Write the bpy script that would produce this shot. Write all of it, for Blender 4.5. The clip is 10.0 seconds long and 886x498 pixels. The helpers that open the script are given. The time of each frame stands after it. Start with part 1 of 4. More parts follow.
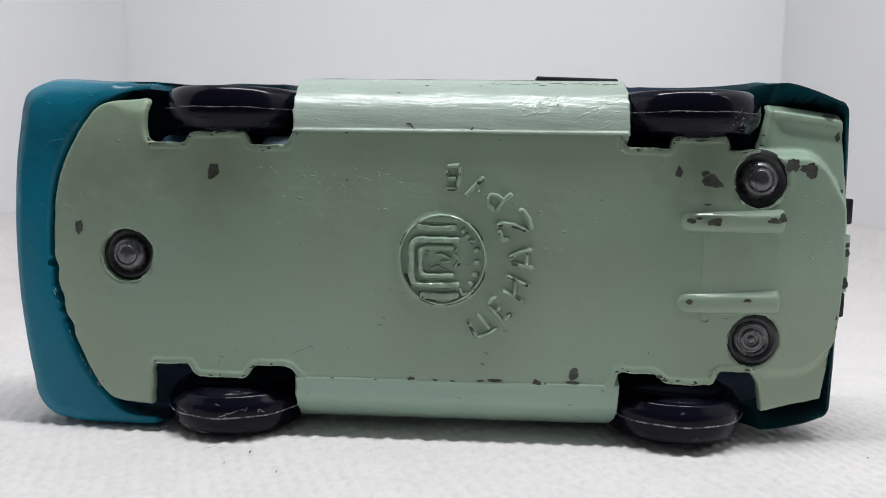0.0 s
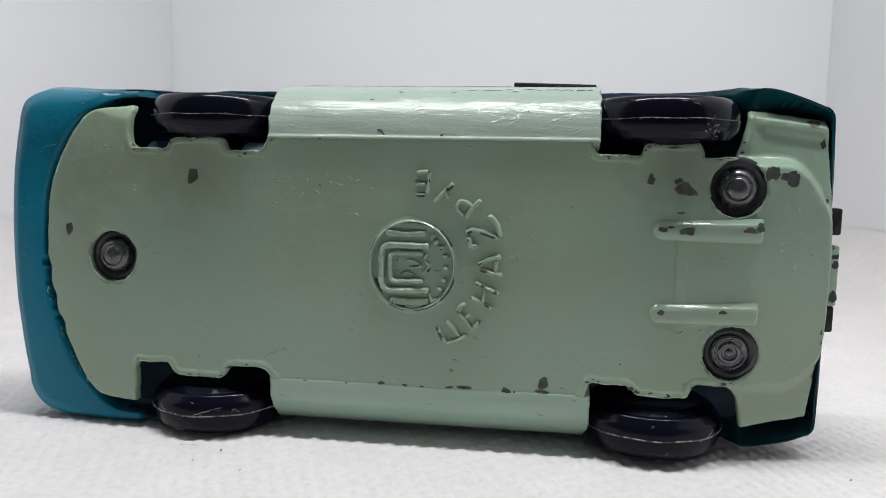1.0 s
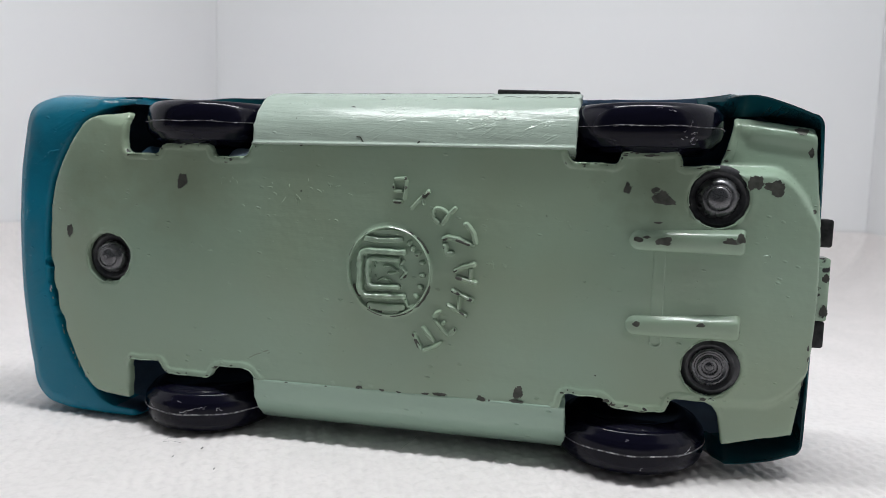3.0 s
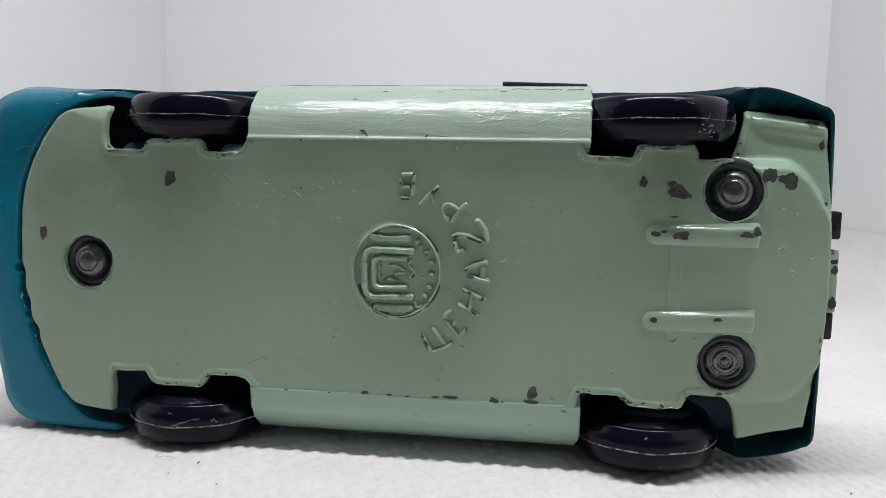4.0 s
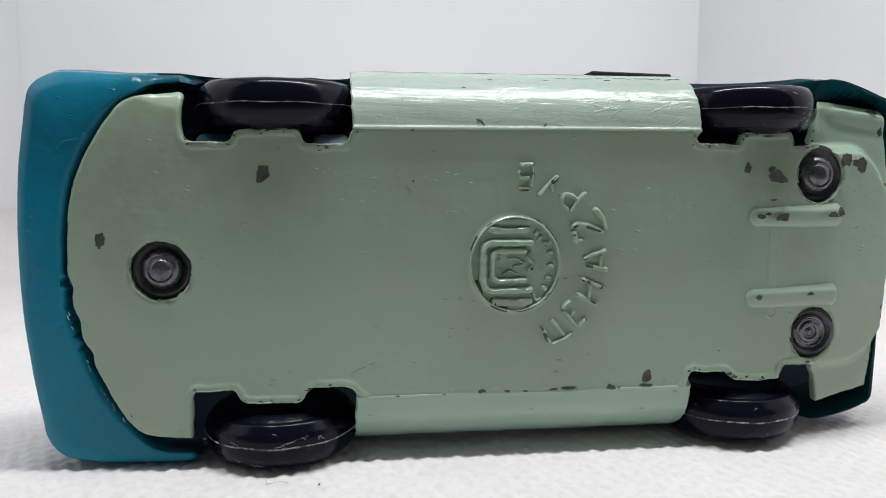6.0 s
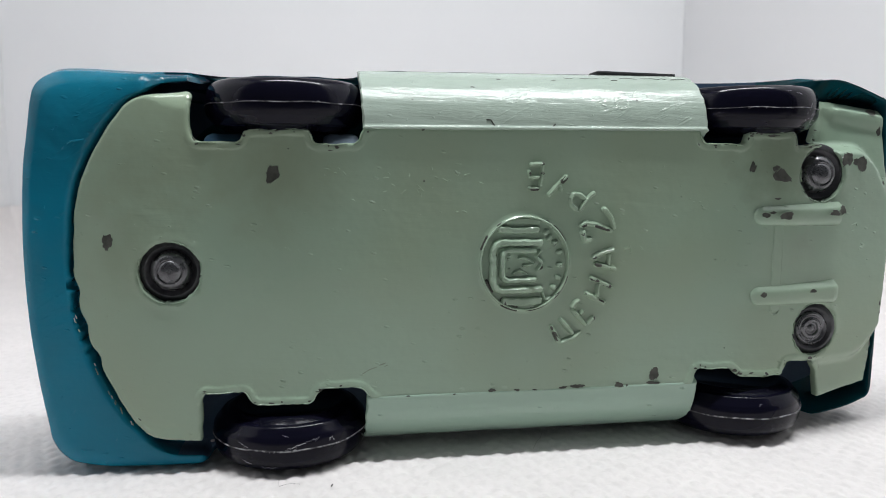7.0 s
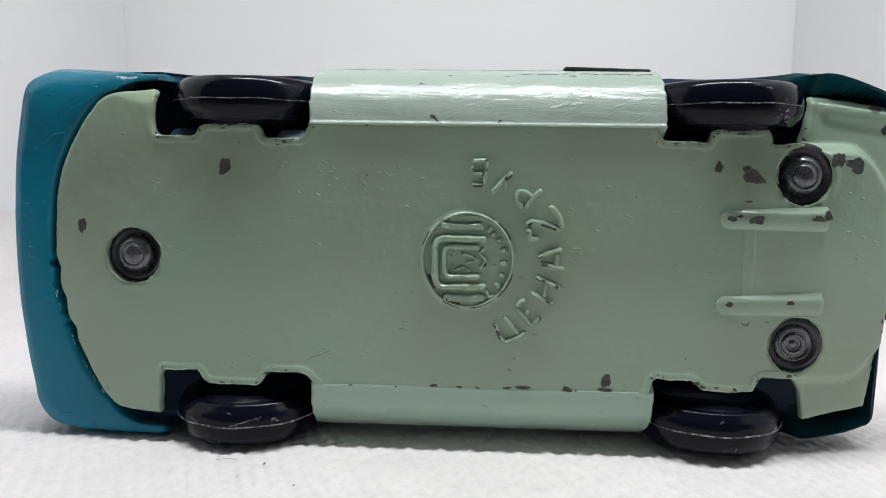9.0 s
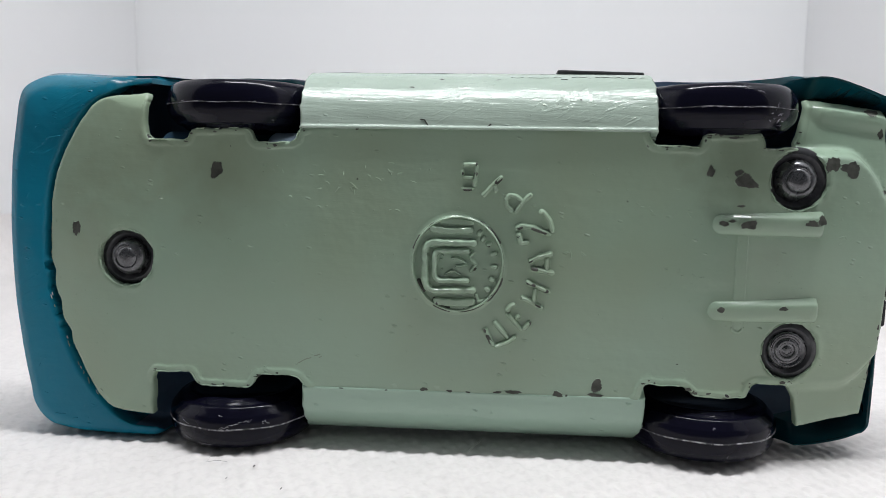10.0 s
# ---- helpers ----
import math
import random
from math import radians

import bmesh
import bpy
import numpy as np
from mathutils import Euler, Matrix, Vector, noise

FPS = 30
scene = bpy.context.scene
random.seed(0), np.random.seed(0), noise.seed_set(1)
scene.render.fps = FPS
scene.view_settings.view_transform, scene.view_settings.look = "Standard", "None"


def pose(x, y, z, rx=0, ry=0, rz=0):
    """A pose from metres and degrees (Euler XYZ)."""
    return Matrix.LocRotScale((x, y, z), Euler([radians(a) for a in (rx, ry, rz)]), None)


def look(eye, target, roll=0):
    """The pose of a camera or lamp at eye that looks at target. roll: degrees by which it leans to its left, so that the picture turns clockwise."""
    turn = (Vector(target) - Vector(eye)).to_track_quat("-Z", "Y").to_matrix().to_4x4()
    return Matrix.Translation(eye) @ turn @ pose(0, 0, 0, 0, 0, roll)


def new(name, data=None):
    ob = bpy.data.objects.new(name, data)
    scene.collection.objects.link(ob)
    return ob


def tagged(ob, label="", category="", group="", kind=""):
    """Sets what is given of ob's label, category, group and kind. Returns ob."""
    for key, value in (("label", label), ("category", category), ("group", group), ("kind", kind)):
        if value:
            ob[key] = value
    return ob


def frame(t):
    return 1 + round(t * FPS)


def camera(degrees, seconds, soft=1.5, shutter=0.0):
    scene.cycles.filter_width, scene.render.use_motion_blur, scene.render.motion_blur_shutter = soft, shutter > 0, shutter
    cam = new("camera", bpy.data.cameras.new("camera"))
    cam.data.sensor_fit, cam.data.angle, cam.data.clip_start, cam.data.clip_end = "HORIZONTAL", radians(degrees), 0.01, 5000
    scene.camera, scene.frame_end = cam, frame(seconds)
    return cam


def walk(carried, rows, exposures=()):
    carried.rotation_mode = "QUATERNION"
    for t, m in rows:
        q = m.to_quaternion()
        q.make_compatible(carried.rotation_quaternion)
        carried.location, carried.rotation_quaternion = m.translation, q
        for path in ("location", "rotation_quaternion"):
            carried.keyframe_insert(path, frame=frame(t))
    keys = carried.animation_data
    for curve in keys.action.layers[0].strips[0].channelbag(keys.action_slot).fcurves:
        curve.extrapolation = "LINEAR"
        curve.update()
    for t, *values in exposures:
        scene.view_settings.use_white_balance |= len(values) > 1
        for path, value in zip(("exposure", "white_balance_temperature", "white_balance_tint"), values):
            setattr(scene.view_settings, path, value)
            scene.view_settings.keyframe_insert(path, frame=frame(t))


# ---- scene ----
cam = camera(63.30, 10.0, 0.45)
cam.data.dof.use_dof, cam.data.dof.focus_distance, cam.data.dof.aperture_fstop = True, 0.086, 42.0  # a close-up lens
PATH = [
    (0, (0.00343, 0.01198, 0.03481), (-0.00171, 0.11119, 0.02338), 0.81),
    (0.5, (0.00973, 0.01266, 0.03457), (0.00183, 0.11176, 0.02374), 0.92),
    (1, (0.01429, 0.01283, 0.03513), (0.00111, 0.11136, 0.02426), 1.11),
    (1.5, (0.01894, 0.01330, 0.03520), (0.00075, 0.11113, 0.02529), 1.35),
    (2, (0.02391, 0.01397, 0.03567), (0.00281, 0.11122, 0.02584), 1.40),
    (2.5, (0.02421, 0.01379, 0.03536), (0.00276, 0.11100, 0.02582), 1.47),
    (2.7, (0.02433, 0.01391, 0.03562), (0.00275, 0.11104, 0.02561), 1.54),
    (3.8, (0.01856, 0.01590, 0.03569), (0.00314, 0.11412, 0.02491), 1.12),
    (4, (0.01554, 0.01612, 0.03527), (0.00242, 0.11468, 0.02457), 1.07),
    (4.5, (0.00687, 0.01731, 0.03497), (0.00084, 0.11657, 0.02440), 0.76),
    (5, (-0.00261, 0.01731, 0.03463), (-0.00269, 0.11674, 0.02399), 0.54),
    (5.5, (-0.01047, 0.01774, 0.03482), (-0.00401, 0.11690, 0.02362), 0.27),
    (6, (-0.01904, 0.01819, 0.03485), (-0.00770, 0.11686, 0.02321), 0.08),
    (6.2, (-0.02174, 0.01852, 0.03536), (-0.00855, 0.11691, 0.02331), 0.05),
    (7.3, (-0.02275, 0.01878, 0.03502), (-0.00859, 0.11703, 0.02291), 0.01),
    (7.5, (-0.02294, 0.01902, 0.03470), (-0.00999, 0.11746, 0.02274), 0.03),
    (8, (-0.01738, 0.01682, 0.03499), (-0.01153, 0.11590, 0.02271), 0.45),
    (8.5, (-0.00857, 0.01631, 0.03492), (-0.00944, 0.11558, 0.02288), 0.70),
    (9, (-0.00006, 0.01663, 0.03427), (-0.00484, 0.11585, 0.02273), 0.82),
    (9.5, (0.00237, 0.01697, 0.03454), (-0.00430, 0.11608, 0.02302), 0.89),
    (10, (0.00272, 0.01693, 0.03474), (-0.00402, 0.11603, 0.02318), 0.89),
]
walk(cam, [(t, look(eye, target, roll)) for t, eye, target, roll in PATH],
     ((0, -0.02), (4, 0.0), (4.5, -0.02), (5, -0.02), (5.5, 0.13), (7.5, 0.13), (8.5, 0.10), (10, 0.14)))

# ---- light ----
world = bpy.data.worlds.new("world")
scene.world = world
world.use_nodes = True
world.node_tree.nodes["Background"].inputs[0].default_value = (0.80, 0.90, 1.0, 1)
world.node_tree.nodes["Background"].inputs[1].default_value = 0.070
scene.view_settings.exposure = 0.0


def area_lamp(name, eye, target, sx, sy, power, color):
    lamp = bpy.data.lights.new(name, "AREA")
    lamp.shape, lamp.size, lamp.size_y, lamp.energy, lamp.color = "RECTANGLE", sx, sy, power, color
    ob = new(name, lamp)
    ob.matrix_world = look(eye, target)
    return ob


area_lamp("led_strip_light", (0.026, 0.086, 0.262), (0.026, 0.098, 0.0), 0.23, 0.012, 0.69, (0.968, 1.0, 1.022))


# ---- materials ----
class Nodes:
    """A node material in the making."""

    def __init__(self, name):
        self.mat = bpy.data.materials.new(name)
        self.mat.use_nodes = True
        self.tree = self.mat.node_tree
        self.bsdf = self.tree.nodes["Principled BSDF"]
        self.spot = self.add("ShaderNodeTexCoord").outputs["Object"]

    def add(self, kind):
        return self.tree.nodes.new(kind)

    def wire(self, a, b):
        self.tree.links.new(a, b)

    def mapped(self, scale, turn=(0, 0, 0)):
        m = self.add("ShaderNodeMapping")
        m.vector_type = "TEXTURE"
        m.inputs["Scale"].default_value = [1 / v for v in scale]
        m.inputs["Rotation"].default_value = [radians(a) for a in turn]
        self.wire(self.spot, m.inputs["Vector"])
        return m.outputs[0]

    def noise(self, scale, detail=4.0, rough=0.55, stretch=(1, 1, 1), turn=(0, 0, 0)):
        n = self.add("ShaderNodeTexNoise")
        n.inputs["Scale"].default_value, n.inputs["Detail"].default_value, n.inputs["Roughness"].default_value = scale, detail, rough
        self.wire(self.mapped(stretch, turn), n.inputs["Vector"])
        return n.outputs["Fac"]

    def ramp(self, fac, stops):
        r = self.add("ShaderNodeValToRGB")
        while len(r.color_ramp.elements) < len(stops):
            r.color_ramp.elements.new(0.5)
        for e, (at, c) in zip(r.color_ramp.elements, stops):
            e.position, e.color = at, (*c, 1) if len(c) == 3 else (c[0], c[0], c[0], 1)
        self.wire(fac, r.inputs[0])
        return r.outputs[0]

    def mix(self, fac, a, b, how="MIX"):
        m = self.add("ShaderNodeMix")
        m.data_type, m.blend_type = "RGBA", how
        for sock, v in ((m.inputs["Factor"], fac), (m.inputs[6], a), (m.inputs[7], b)):
            if isinstance(v, (int, float)):
                sock.default_value = v
            elif isinstance(v, tuple):
                sock.default_value = (*v, 1)
            else:
                self.wire(v, sock)
        return m.outputs[2]

    def bump(self, height, strength, distance, before=None):
        b = self.add("ShaderNodeBump")
        b.inputs["Strength"].default_value, b.inputs["Distance"].default_value = strength, distance
        self.wire(height, b.inputs["Height"])
        if before:
            self.wire(before, b.inputs["Normal"])
        return b.outputs[0]

    def done(self, color, rough, normal=None, metal=0.0, coat=0.0, spec=0.5):
        for key, v in (("Base Color", color), ("Roughness", rough), ("Metallic", metal), ("Coat Weight", coat), ("Specular IOR Level", spec)):
            s = self.bsdf.inputs[key]
            if isinstance(v, (int, float)):
                s.default_value = v
            elif isinstance(v, tuple):
                s.default_value = (*v, 1)
            else:
                self.wire(v, s)
        if normal:
            self.wire(normal, self.bsdf.inputs["Normal"])
        return self.mat


def enamel(name, color, dark, metal_tone, wear, brush=1.0, scratch=0.0, spec=0.5, stains_and_shade=()):
    """Old brushed enamel on a casting: streaks, specks of dirt, bare metal on the sharpest edges."""
    n = Nodes(name)
    broad = n.noise(60, 4)
    c = n.mix(n.ramp(broad, [(0.35, (0.0,)), (0.75, (0.5,))]), color, dark)
    c = n.mix(n.ramp(n.noise(28, 3), [(0.42, (0.0,)), (0.62, (0.75,))]), c, dark)
    grime = n.ramp(n.noise(420, 6, 0.7), [(0.66, (0.0,)), (0.74, (1.0,))])
    grime2 = n.ramp(n.noise(90, 3), [(0.45, (0.0,)), (0.65, (1.0,))])
    g = n.mix(1.0, grime, grime2, "MULTIPLY")
    c = n.mix(n.ramp(g, [(0.0, (0.0,)), (1.0, (0.35,))]), c, tuple(0.35 * v for v in color))
    for where, size, tone, *full in stains_and_shade:
        away = n.add("ShaderNodeVectorMath")
        away.operation = "DISTANCE"
        n.wire(n.spot, away.inputs[0])
        away.inputs[1].default_value = where
        wide = n.mix(0.35, away.outputs["Value"], n.mix(1.0, n.noise(320, 3), (2 * size, 2 * size, 2 * size), "MULTIPLY"))
        c = n.mix(n.ramp(wide, [(0.3 * size, (full[0] if full else 0.55,)), (1.15 * size, (0.0,))]), c, tone)
    geo = n.add("ShaderNodeNewGeometry")
    # Convex edges turn paler: rubbed paint, with edge highlights put into the colour.
    rub_highlight = n.ramp(geo.outputs["Pointiness"], [(0.53, (0.0,)), (0.60, (0.2,))])
    rub_highlight = n.mix(1.0, rub_highlight, n.ramp(n.noise(600, 3), [(0.35, (0.2,)), (0.6, (1.0,))]), "MULTIPLY")
    c = n.mix(rub_highlight, c, tuple(min(0.75, 1.5 * v + 0.06) for v in color))
    edge = n.ramp(geo.outputs["Pointiness"], [(wear, (0.0,)), (wear + 0.02, (1.0,))])
    spotty = n.ramp(n.noise(900, 3), [(0.54, (0.0,)), (0.60, (1.0,))])
    c = n.mix(n.mix(1.0, edge, spotty, "MULTIPLY"), c, metal_tone)
    streak = n.noise(700, 5, 0.6, (0.12, 1, 1), (0, 3, 0))
    lumps = n.noise(210, 3, 0.5)
    cells = n.add("ShaderNodeTexVoronoi")
    cells.inputs["Scale"].default_value = 1300
    n.wire(n.mapped((0.45, 1, 1), (0, 14, 0)), cells.inputs["Vector"])
    dent = n.ramp(cells.outputs["Distance"], [(0.0, (1.0,)), (0.22, (0.0,))])
    pick = n.add("ShaderNodeSeparateColor")
    n.wire(cells.outputs["Color"], pick.inputs[0])
    nick = n.mix(1.0, dent, n.ramp(pick.outputs[0], [(0.74, (0.0,)), (0.78, (1.0,))]), "MULTIPLY")
    nick = n.mix(1.0, nick, n.ramp(n.noise(95, 2), [(0.47, (0.0,)), (0.58, (1.0,))]), "MULTIPLY")
    fine = n.ramp(n.noise(2300, 2, 0.5, (0.6, 1, 1), (0, -20, 0)), [(0.72, (0.0,)), (0.77, (1.0,))])
    if scratch:
        mark = n.ramp(n.noise(1500, 3, 0.6, (0.25, 1, 1), (0, -50, 0)), [(0.67, (0.0,)), (0.73, (0.3,))])
        mark = n.mix(1.0, mark, n.ramp(n.noise(150, 3), [(0.50, (0.0,)), (0.62, (1.0,))]), "MULTIPLY")
        c = n.mix(mark, c, tuple(0.10 + 0.9 * v for v in color))
    normal = n.bump(lumps, 0.48, 0.0004)
    normal = n.bump(streak, min(1.0, 0.15 * brush), 0.00026, normal)
    normal = n.bump(nick, 0.7, 0.0003, normal)
    normal = n.bump(fine, 0.4, 0.00012, normal)
    if scratch:
        lines = n.ramp(n.noise(2400, 2, 0.5, (0.12, 1, 1), (0, -32, 0)), [(0.56, (0.0,)), (0.68, (1.0,))])
        where = n.ramp(n.noise(130, 3), [(0.48, (0.0,)), (0.60, (1.0,))])
        normal = n.bump(n.mix(1.0, lines, where, "MULTIPLY"), scratch, 0.00016, normal)
    rough = n.ramp(n.noise(340, 4), [(0.3, (0.07 + 0.2 * scratch,)), (0.75, (0.19 + 0.2 * scratch,))])
    return n.done(c, rough, normal, spec=spec)


# Fourth paints the upper rib's shadow; the last two, shading by tab and rivet.
# Patches: brown dirt by the front tab, then two darker olive ones forward.
GREEN = enamel("pale_green_enamel", (0.306, 0.416, 0.316), (0.296, 0.370, 0.262), (0.045, 0.045, 0.045), 0.60, spec=0.42, stains_and_shade=(((-0.0288, 0.0, 0.0350), 0.0055, (0.17, 0.18, 0.11)), ((-0.041, 0.0, 0.0355), 0.0085, (0.23, 0.265, 0.175)), ((-0.046, 0.0, 0.026), 0.006, (0.25, 0.29, 0.20)), ((0.0345, 0.0, 0.0247), 0.0036, (0.24, 0.29, 0.22)), ((0.0315, 0.0, 0.0362), 0.0068, (0.145, 0.175, 0.118), 0.8), ((0.0405, 0.002, 0.0315), 0.0045, (0.22, 0.275, 0.20))))
GLOSS = enamel("brushed_pale_green_enamel", (0.395, 0.475, 0.41), (0.35, 0.425, 0.36), (0.045, 0.045, 0.045), 0.60, 4.0, 0.30)
# Plate's green made lighter: light bounced off the cloth is put into it.
LOWBOUNCE = enamel("bounce_lit_green_enamel", (0.345, 0.475, 0.385), (0.315, 0.43, 0.345), (0.045, 0.045, 0.045), 0.60, 1.5, spec=0.42)
# Three darker patches on the nose; the last fades its top edge to dark.
TEAL = enamel("teal_enamel", (0.007, 0.194, 0.298), (0.005, 0.149, 0.234), (0.08, 0.09, 0.09), 0.62, 1.2, 0.17, 0.20, stains_and_shade=(((-0.0565, 0.001, 0.0425), 0.004, (0.02, 0.045, 0.055)), ((-0.0475, 0.001, 0.0365), 0.006, (0.006, 0.085, 0.12)), ((-0.0395, 0.003, 0.0450), 0.0052, (0.003, 0.030, 0.040), 0.96)))


def rubber():
    n = Nodes("black_tyre_plastic")
    scuff = n.ramp(n.noise(520, 5, 0.7, (1, 1, 3)), [(0.68, (0.0,)), (0.73, (0.8,))])
    patch = n.ramp(n.noise(130, 3), [(0.60, (0.0,)), (0.68, (1.0,))])
    c = n.mix(n.mix(1.0, scuff, patch, "MULTIPLY"), (0.0040, 0.0038, 0.0100), (0.085, 0.08, 0.095))
    normal = n.bump(n.noise(350, 3), 0.06, 0.0003)
    return n.done(c, n.ramp(n.noise(240, 4), [(0.3, (0.12,)), (0.75, (0.17,))]), normal, spec=0.165)


TYRE = rubber()


def panel(name, a, b, spec=0.3):
    n = Nodes(name)
    c = n.mix(n.ramp(n.noise(9, 3), [(0.3, (0.0,)), (0.7, (1.0,))]), a, b)
    return n.done(c, 0.6, n.bump(n.noise(30, 4), 0.15, 0.002), spec=spec)


# Dark blue for the shell's inside; its shade is put into this colour.
def shaded_inside():
    n = Nodes("shaded_inside_blue")
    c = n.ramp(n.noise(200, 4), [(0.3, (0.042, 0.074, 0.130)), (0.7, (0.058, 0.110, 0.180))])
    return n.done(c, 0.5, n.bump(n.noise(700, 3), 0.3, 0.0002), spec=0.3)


SHADED = shaded_inside()
# The body's teal again, darkened to paint in the tail's shade.
TAIL_SHADE = enamel("shaded_teal_enamel", (0.005, 0.066, 0.084), (0.004, 0.044, 0.057), (0.08, 0.09, 0.09), 0.62, 1.0, 0.0, 0.45)


def seam_stuff():
    n = Nodes("scuffed_seam")
    c = n.ramp(n.noise(1100, 5, 0.75, (1, 1, 1)), [(0.46, (0.012, 0.010, 0.016)), (0.62, (0.46, 0.45, 0.47))])
    return n.done(c, 0.5, n.bump(n.noise(2500, 3), 0.5, 0.0001))


SEAM = seam_stuff()
GLINT = panel("pale_blue_glint", (0.36, 0.45, 0.55), (0.26, 0.33, 0.42), 0.05)
NAVY = panel("dark_blue_plastic", (0.040, 0.085, 0.135), (0.028, 0.065, 0.11), 0.03)
FILLER = panel("navy_filler", (0.015, 0.018, 0.042), (0.011, 0.014, 0.033))
SCUFF = panel("pale_scuff", (0.52, 0.50, 0.54), (0.20, 0.19, 0.21))


def bare_metal(name, lo, hi, rough, metal=0.75):
    n = Nodes(name)
    c = n.ramp(n.noise(800, 5, 0.65), [(0.3, lo), (0.7, hi)])
    return n.done(c, n.ramp(n.noise(500, 4), [(0.3, (rough,)), (0.7, (rough + 0.2,))]), n.bump(n.noise(1400, 4, 0.7), 0.2, 0.00012), metal=metal)


STEEL = bare_metal("dark_zinc", (0.085, 0.085, 0.09), (0.17, 0.17, 0.178), 0.16)
CHIP = bare_metal("bare_casting", (0.034, 0.036, 0.030), (0.098, 0.102, 0.086), 0.42, 0.4)
GRIME = bare_metal("grimy_grey_metal", (0.036, 0.037, 0.040), (0.085, 0.085, 0.09), 0.34)
SOOT = bare_metal("grimy_dark_metal", (0.012, 0.013, 0.014), (0.05, 0.05, 0.05), 0.5)


def cloth():
    n = Nodes("white_woven_cloth")
    c = n.mix(n.ramp(n.noise(70, 4), [(0.35, (0.0,)), (0.7, (1.0,))]), (0.755, 0.715, 0.705), (0.70, 0.667, 0.658))
    c = n.mix(n.ramp(n.noise(900, 3), [(0.45, (0.0,)), (0.75, (0.5,))]), c, (0.58, 0.55, 0.54))
    normal = n.bump(n.noise(45, 3), 0.5, 0.003)
    normal = n.bump(n.noise(1500, 4, 0.7), 0.35, 0.0003, normal)
    return n.done(c, 0.9, normal, spec=0.15)


CLOTH = cloth()


WALL = panel("white_photo_box_plastic", (0.79, 0.785, 0.79), (0.76, 0.76, 0.77))
TABLE = panel("grey_table_top", (0.32, 0.31, 0.30), (0.26, 0.25, 0.245))
STAIN = panel("dirty_green_paint", (0.17, 0.21, 0.16), (0.24, 0.29, 0.22))
LINT = panel("dark_lint", (0.03, 0.028, 0.03), (0.06, 0.05, 0.05))
GREYLINT = panel("grey_lint", (0.22, 0.21, 0.20), (0.30, 0.29, 0.28))
HAIR = panel("pale_lint", (0.55, 0.53, 0.5), (0.45, 0.43, 0.4))


# ---- building ----
def mesh_of(name, verts, faces, material, smooth=True, sharp=40.0):
    me = bpy.data.meshes.new(name)
    me.from_pydata([tuple(v) for v in verts], [], [tuple(f) for f in faces])
    bm = bmesh.new()
    bm.from_mesh(me)
    bmesh.ops.remove_doubles(bm, verts=bm.verts, dist=2e-6)
    bmesh.ops.recalc_face_normals(bm, faces=bm.faces)
    bm.to_mesh(me)
    bm.free()
    me.materials.append(material)
    if smooth:
        me.shade_smooth()
        me.set_sharp_from_angle(angle=radians(sharp))
    return me


def part(name, verts, faces, material, parent=None, label="", smooth=True, sharp=40.0):
    ob = new(name, mesh_of(name, verts, faces, material, smooth, sharp))
    if parent:
        ob.parent = parent
    return tagged(ob, label)


def loft(rings, closed=True, cap_a=True, cap_b=True):
    """Faces between rings of equal length."""
    n = len(rings[0])
    verts = [v for r in rings for v in r]
    faces = []
    for i in range(len(rings) - 1):
        for j in range(n if closed else n - 1):
            a, b = i * n + j, i * n + (j + 1) % n
            faces.append((a, b, b + n, a + n))
    if cap_a:
        faces.append(tuple(range(n))[::-1])
    if cap_b:
        faces.append(tuple(range(len(verts) - n, len(verts))))
    return verts, faces


def slab(x0, x1, y0, y1, z0, z1, r=0.0):
    """A box with chamfered edges of r, as verts and faces."""
    rings = []
    for y, i in ((y0, r), (y0 + r, 0), (y1 - r, 0), (y1, r)):
        a, b, c, d = x0 + i, x1 - i, z0 + i, z1 - i
        k = r
        rings.append([(a + k, y, c), (b - k, y, c), (b, y, c + k), (b, y, d - k), (b - k, y, d), (a + k, y, d), (a, y, d - k), (a, y, c + k)])
    return loft(rings)


def tube(points, radius, sides=8, taper=1.0):
    """A rounded stroke along points."""
    pts = [Vector(p) for p in points]
    rings = []
    for i, p in enumerate(pts):
        t = (pts[min(i + 1, len(pts) - 1)] - pts[max(i - 1, 0)]).normalized()
        u = t.cross(Vector((0, 1, 0)))
        u = u.normalized() if u.length > 1e-4 else Vector((1, 0, 0))
        w = t.cross(u)
        ends = [(0.35, -0.8), (0.85, -0.35), (1.0, 0.0)]
        spread = ends if i == 0 else ([(s, -o) for s, o in ends[::-1]] if i == len(pts) - 1 else [(1.0, 0.0)])
        for s, o in spread:
            r = radius * s * (1 + (taper - 1) * i / max(1, len(pts) - 1))
            rings.append([tuple(p + t * (o * radius) + u * (r * math.cos(a)) + w * (r * math.sin(a))) for a in [2 * math.pi * k / sides for k in range(sides)]])
    return loft(rings)


def lathe(profile, turn, steps=48):
    """Profile of (radius, along) round an axis; turn maps (a, b, along) to a place."""
    rings = [[turn(r * math.cos(a), r * math.sin(a), h) for a in [2 * math.pi * k / steps for k in range(steps)]] for r, h in profile]
    return loft(rings)


def smoothstep(a, b, v):
    t = np.clip((v - a) / (b - a), 0, 1)
    return t * t * (3 - 2 * t)


# ---- the photo box ----
BOX_L, BOX_R, BOX_BACK, BOX_FRONT, BOX_TOP = -0.147, 0.1235, 0.315, 0.045, 0.27


def wall(name, verts, material, label):
    """A slab from eight corners: four inner, four outer."""
    faces = [(0, 1, 2, 3), (7, 6, 5, 4), (0, 4, 5, 1), (1, 5, 6, 2), (2, 6, 7, 3), (3, 7, 4, 0)]
    ob = part(name, verts, faces, material, smooth=False)
    return tagged(ob, label, "wall", kind="structure")


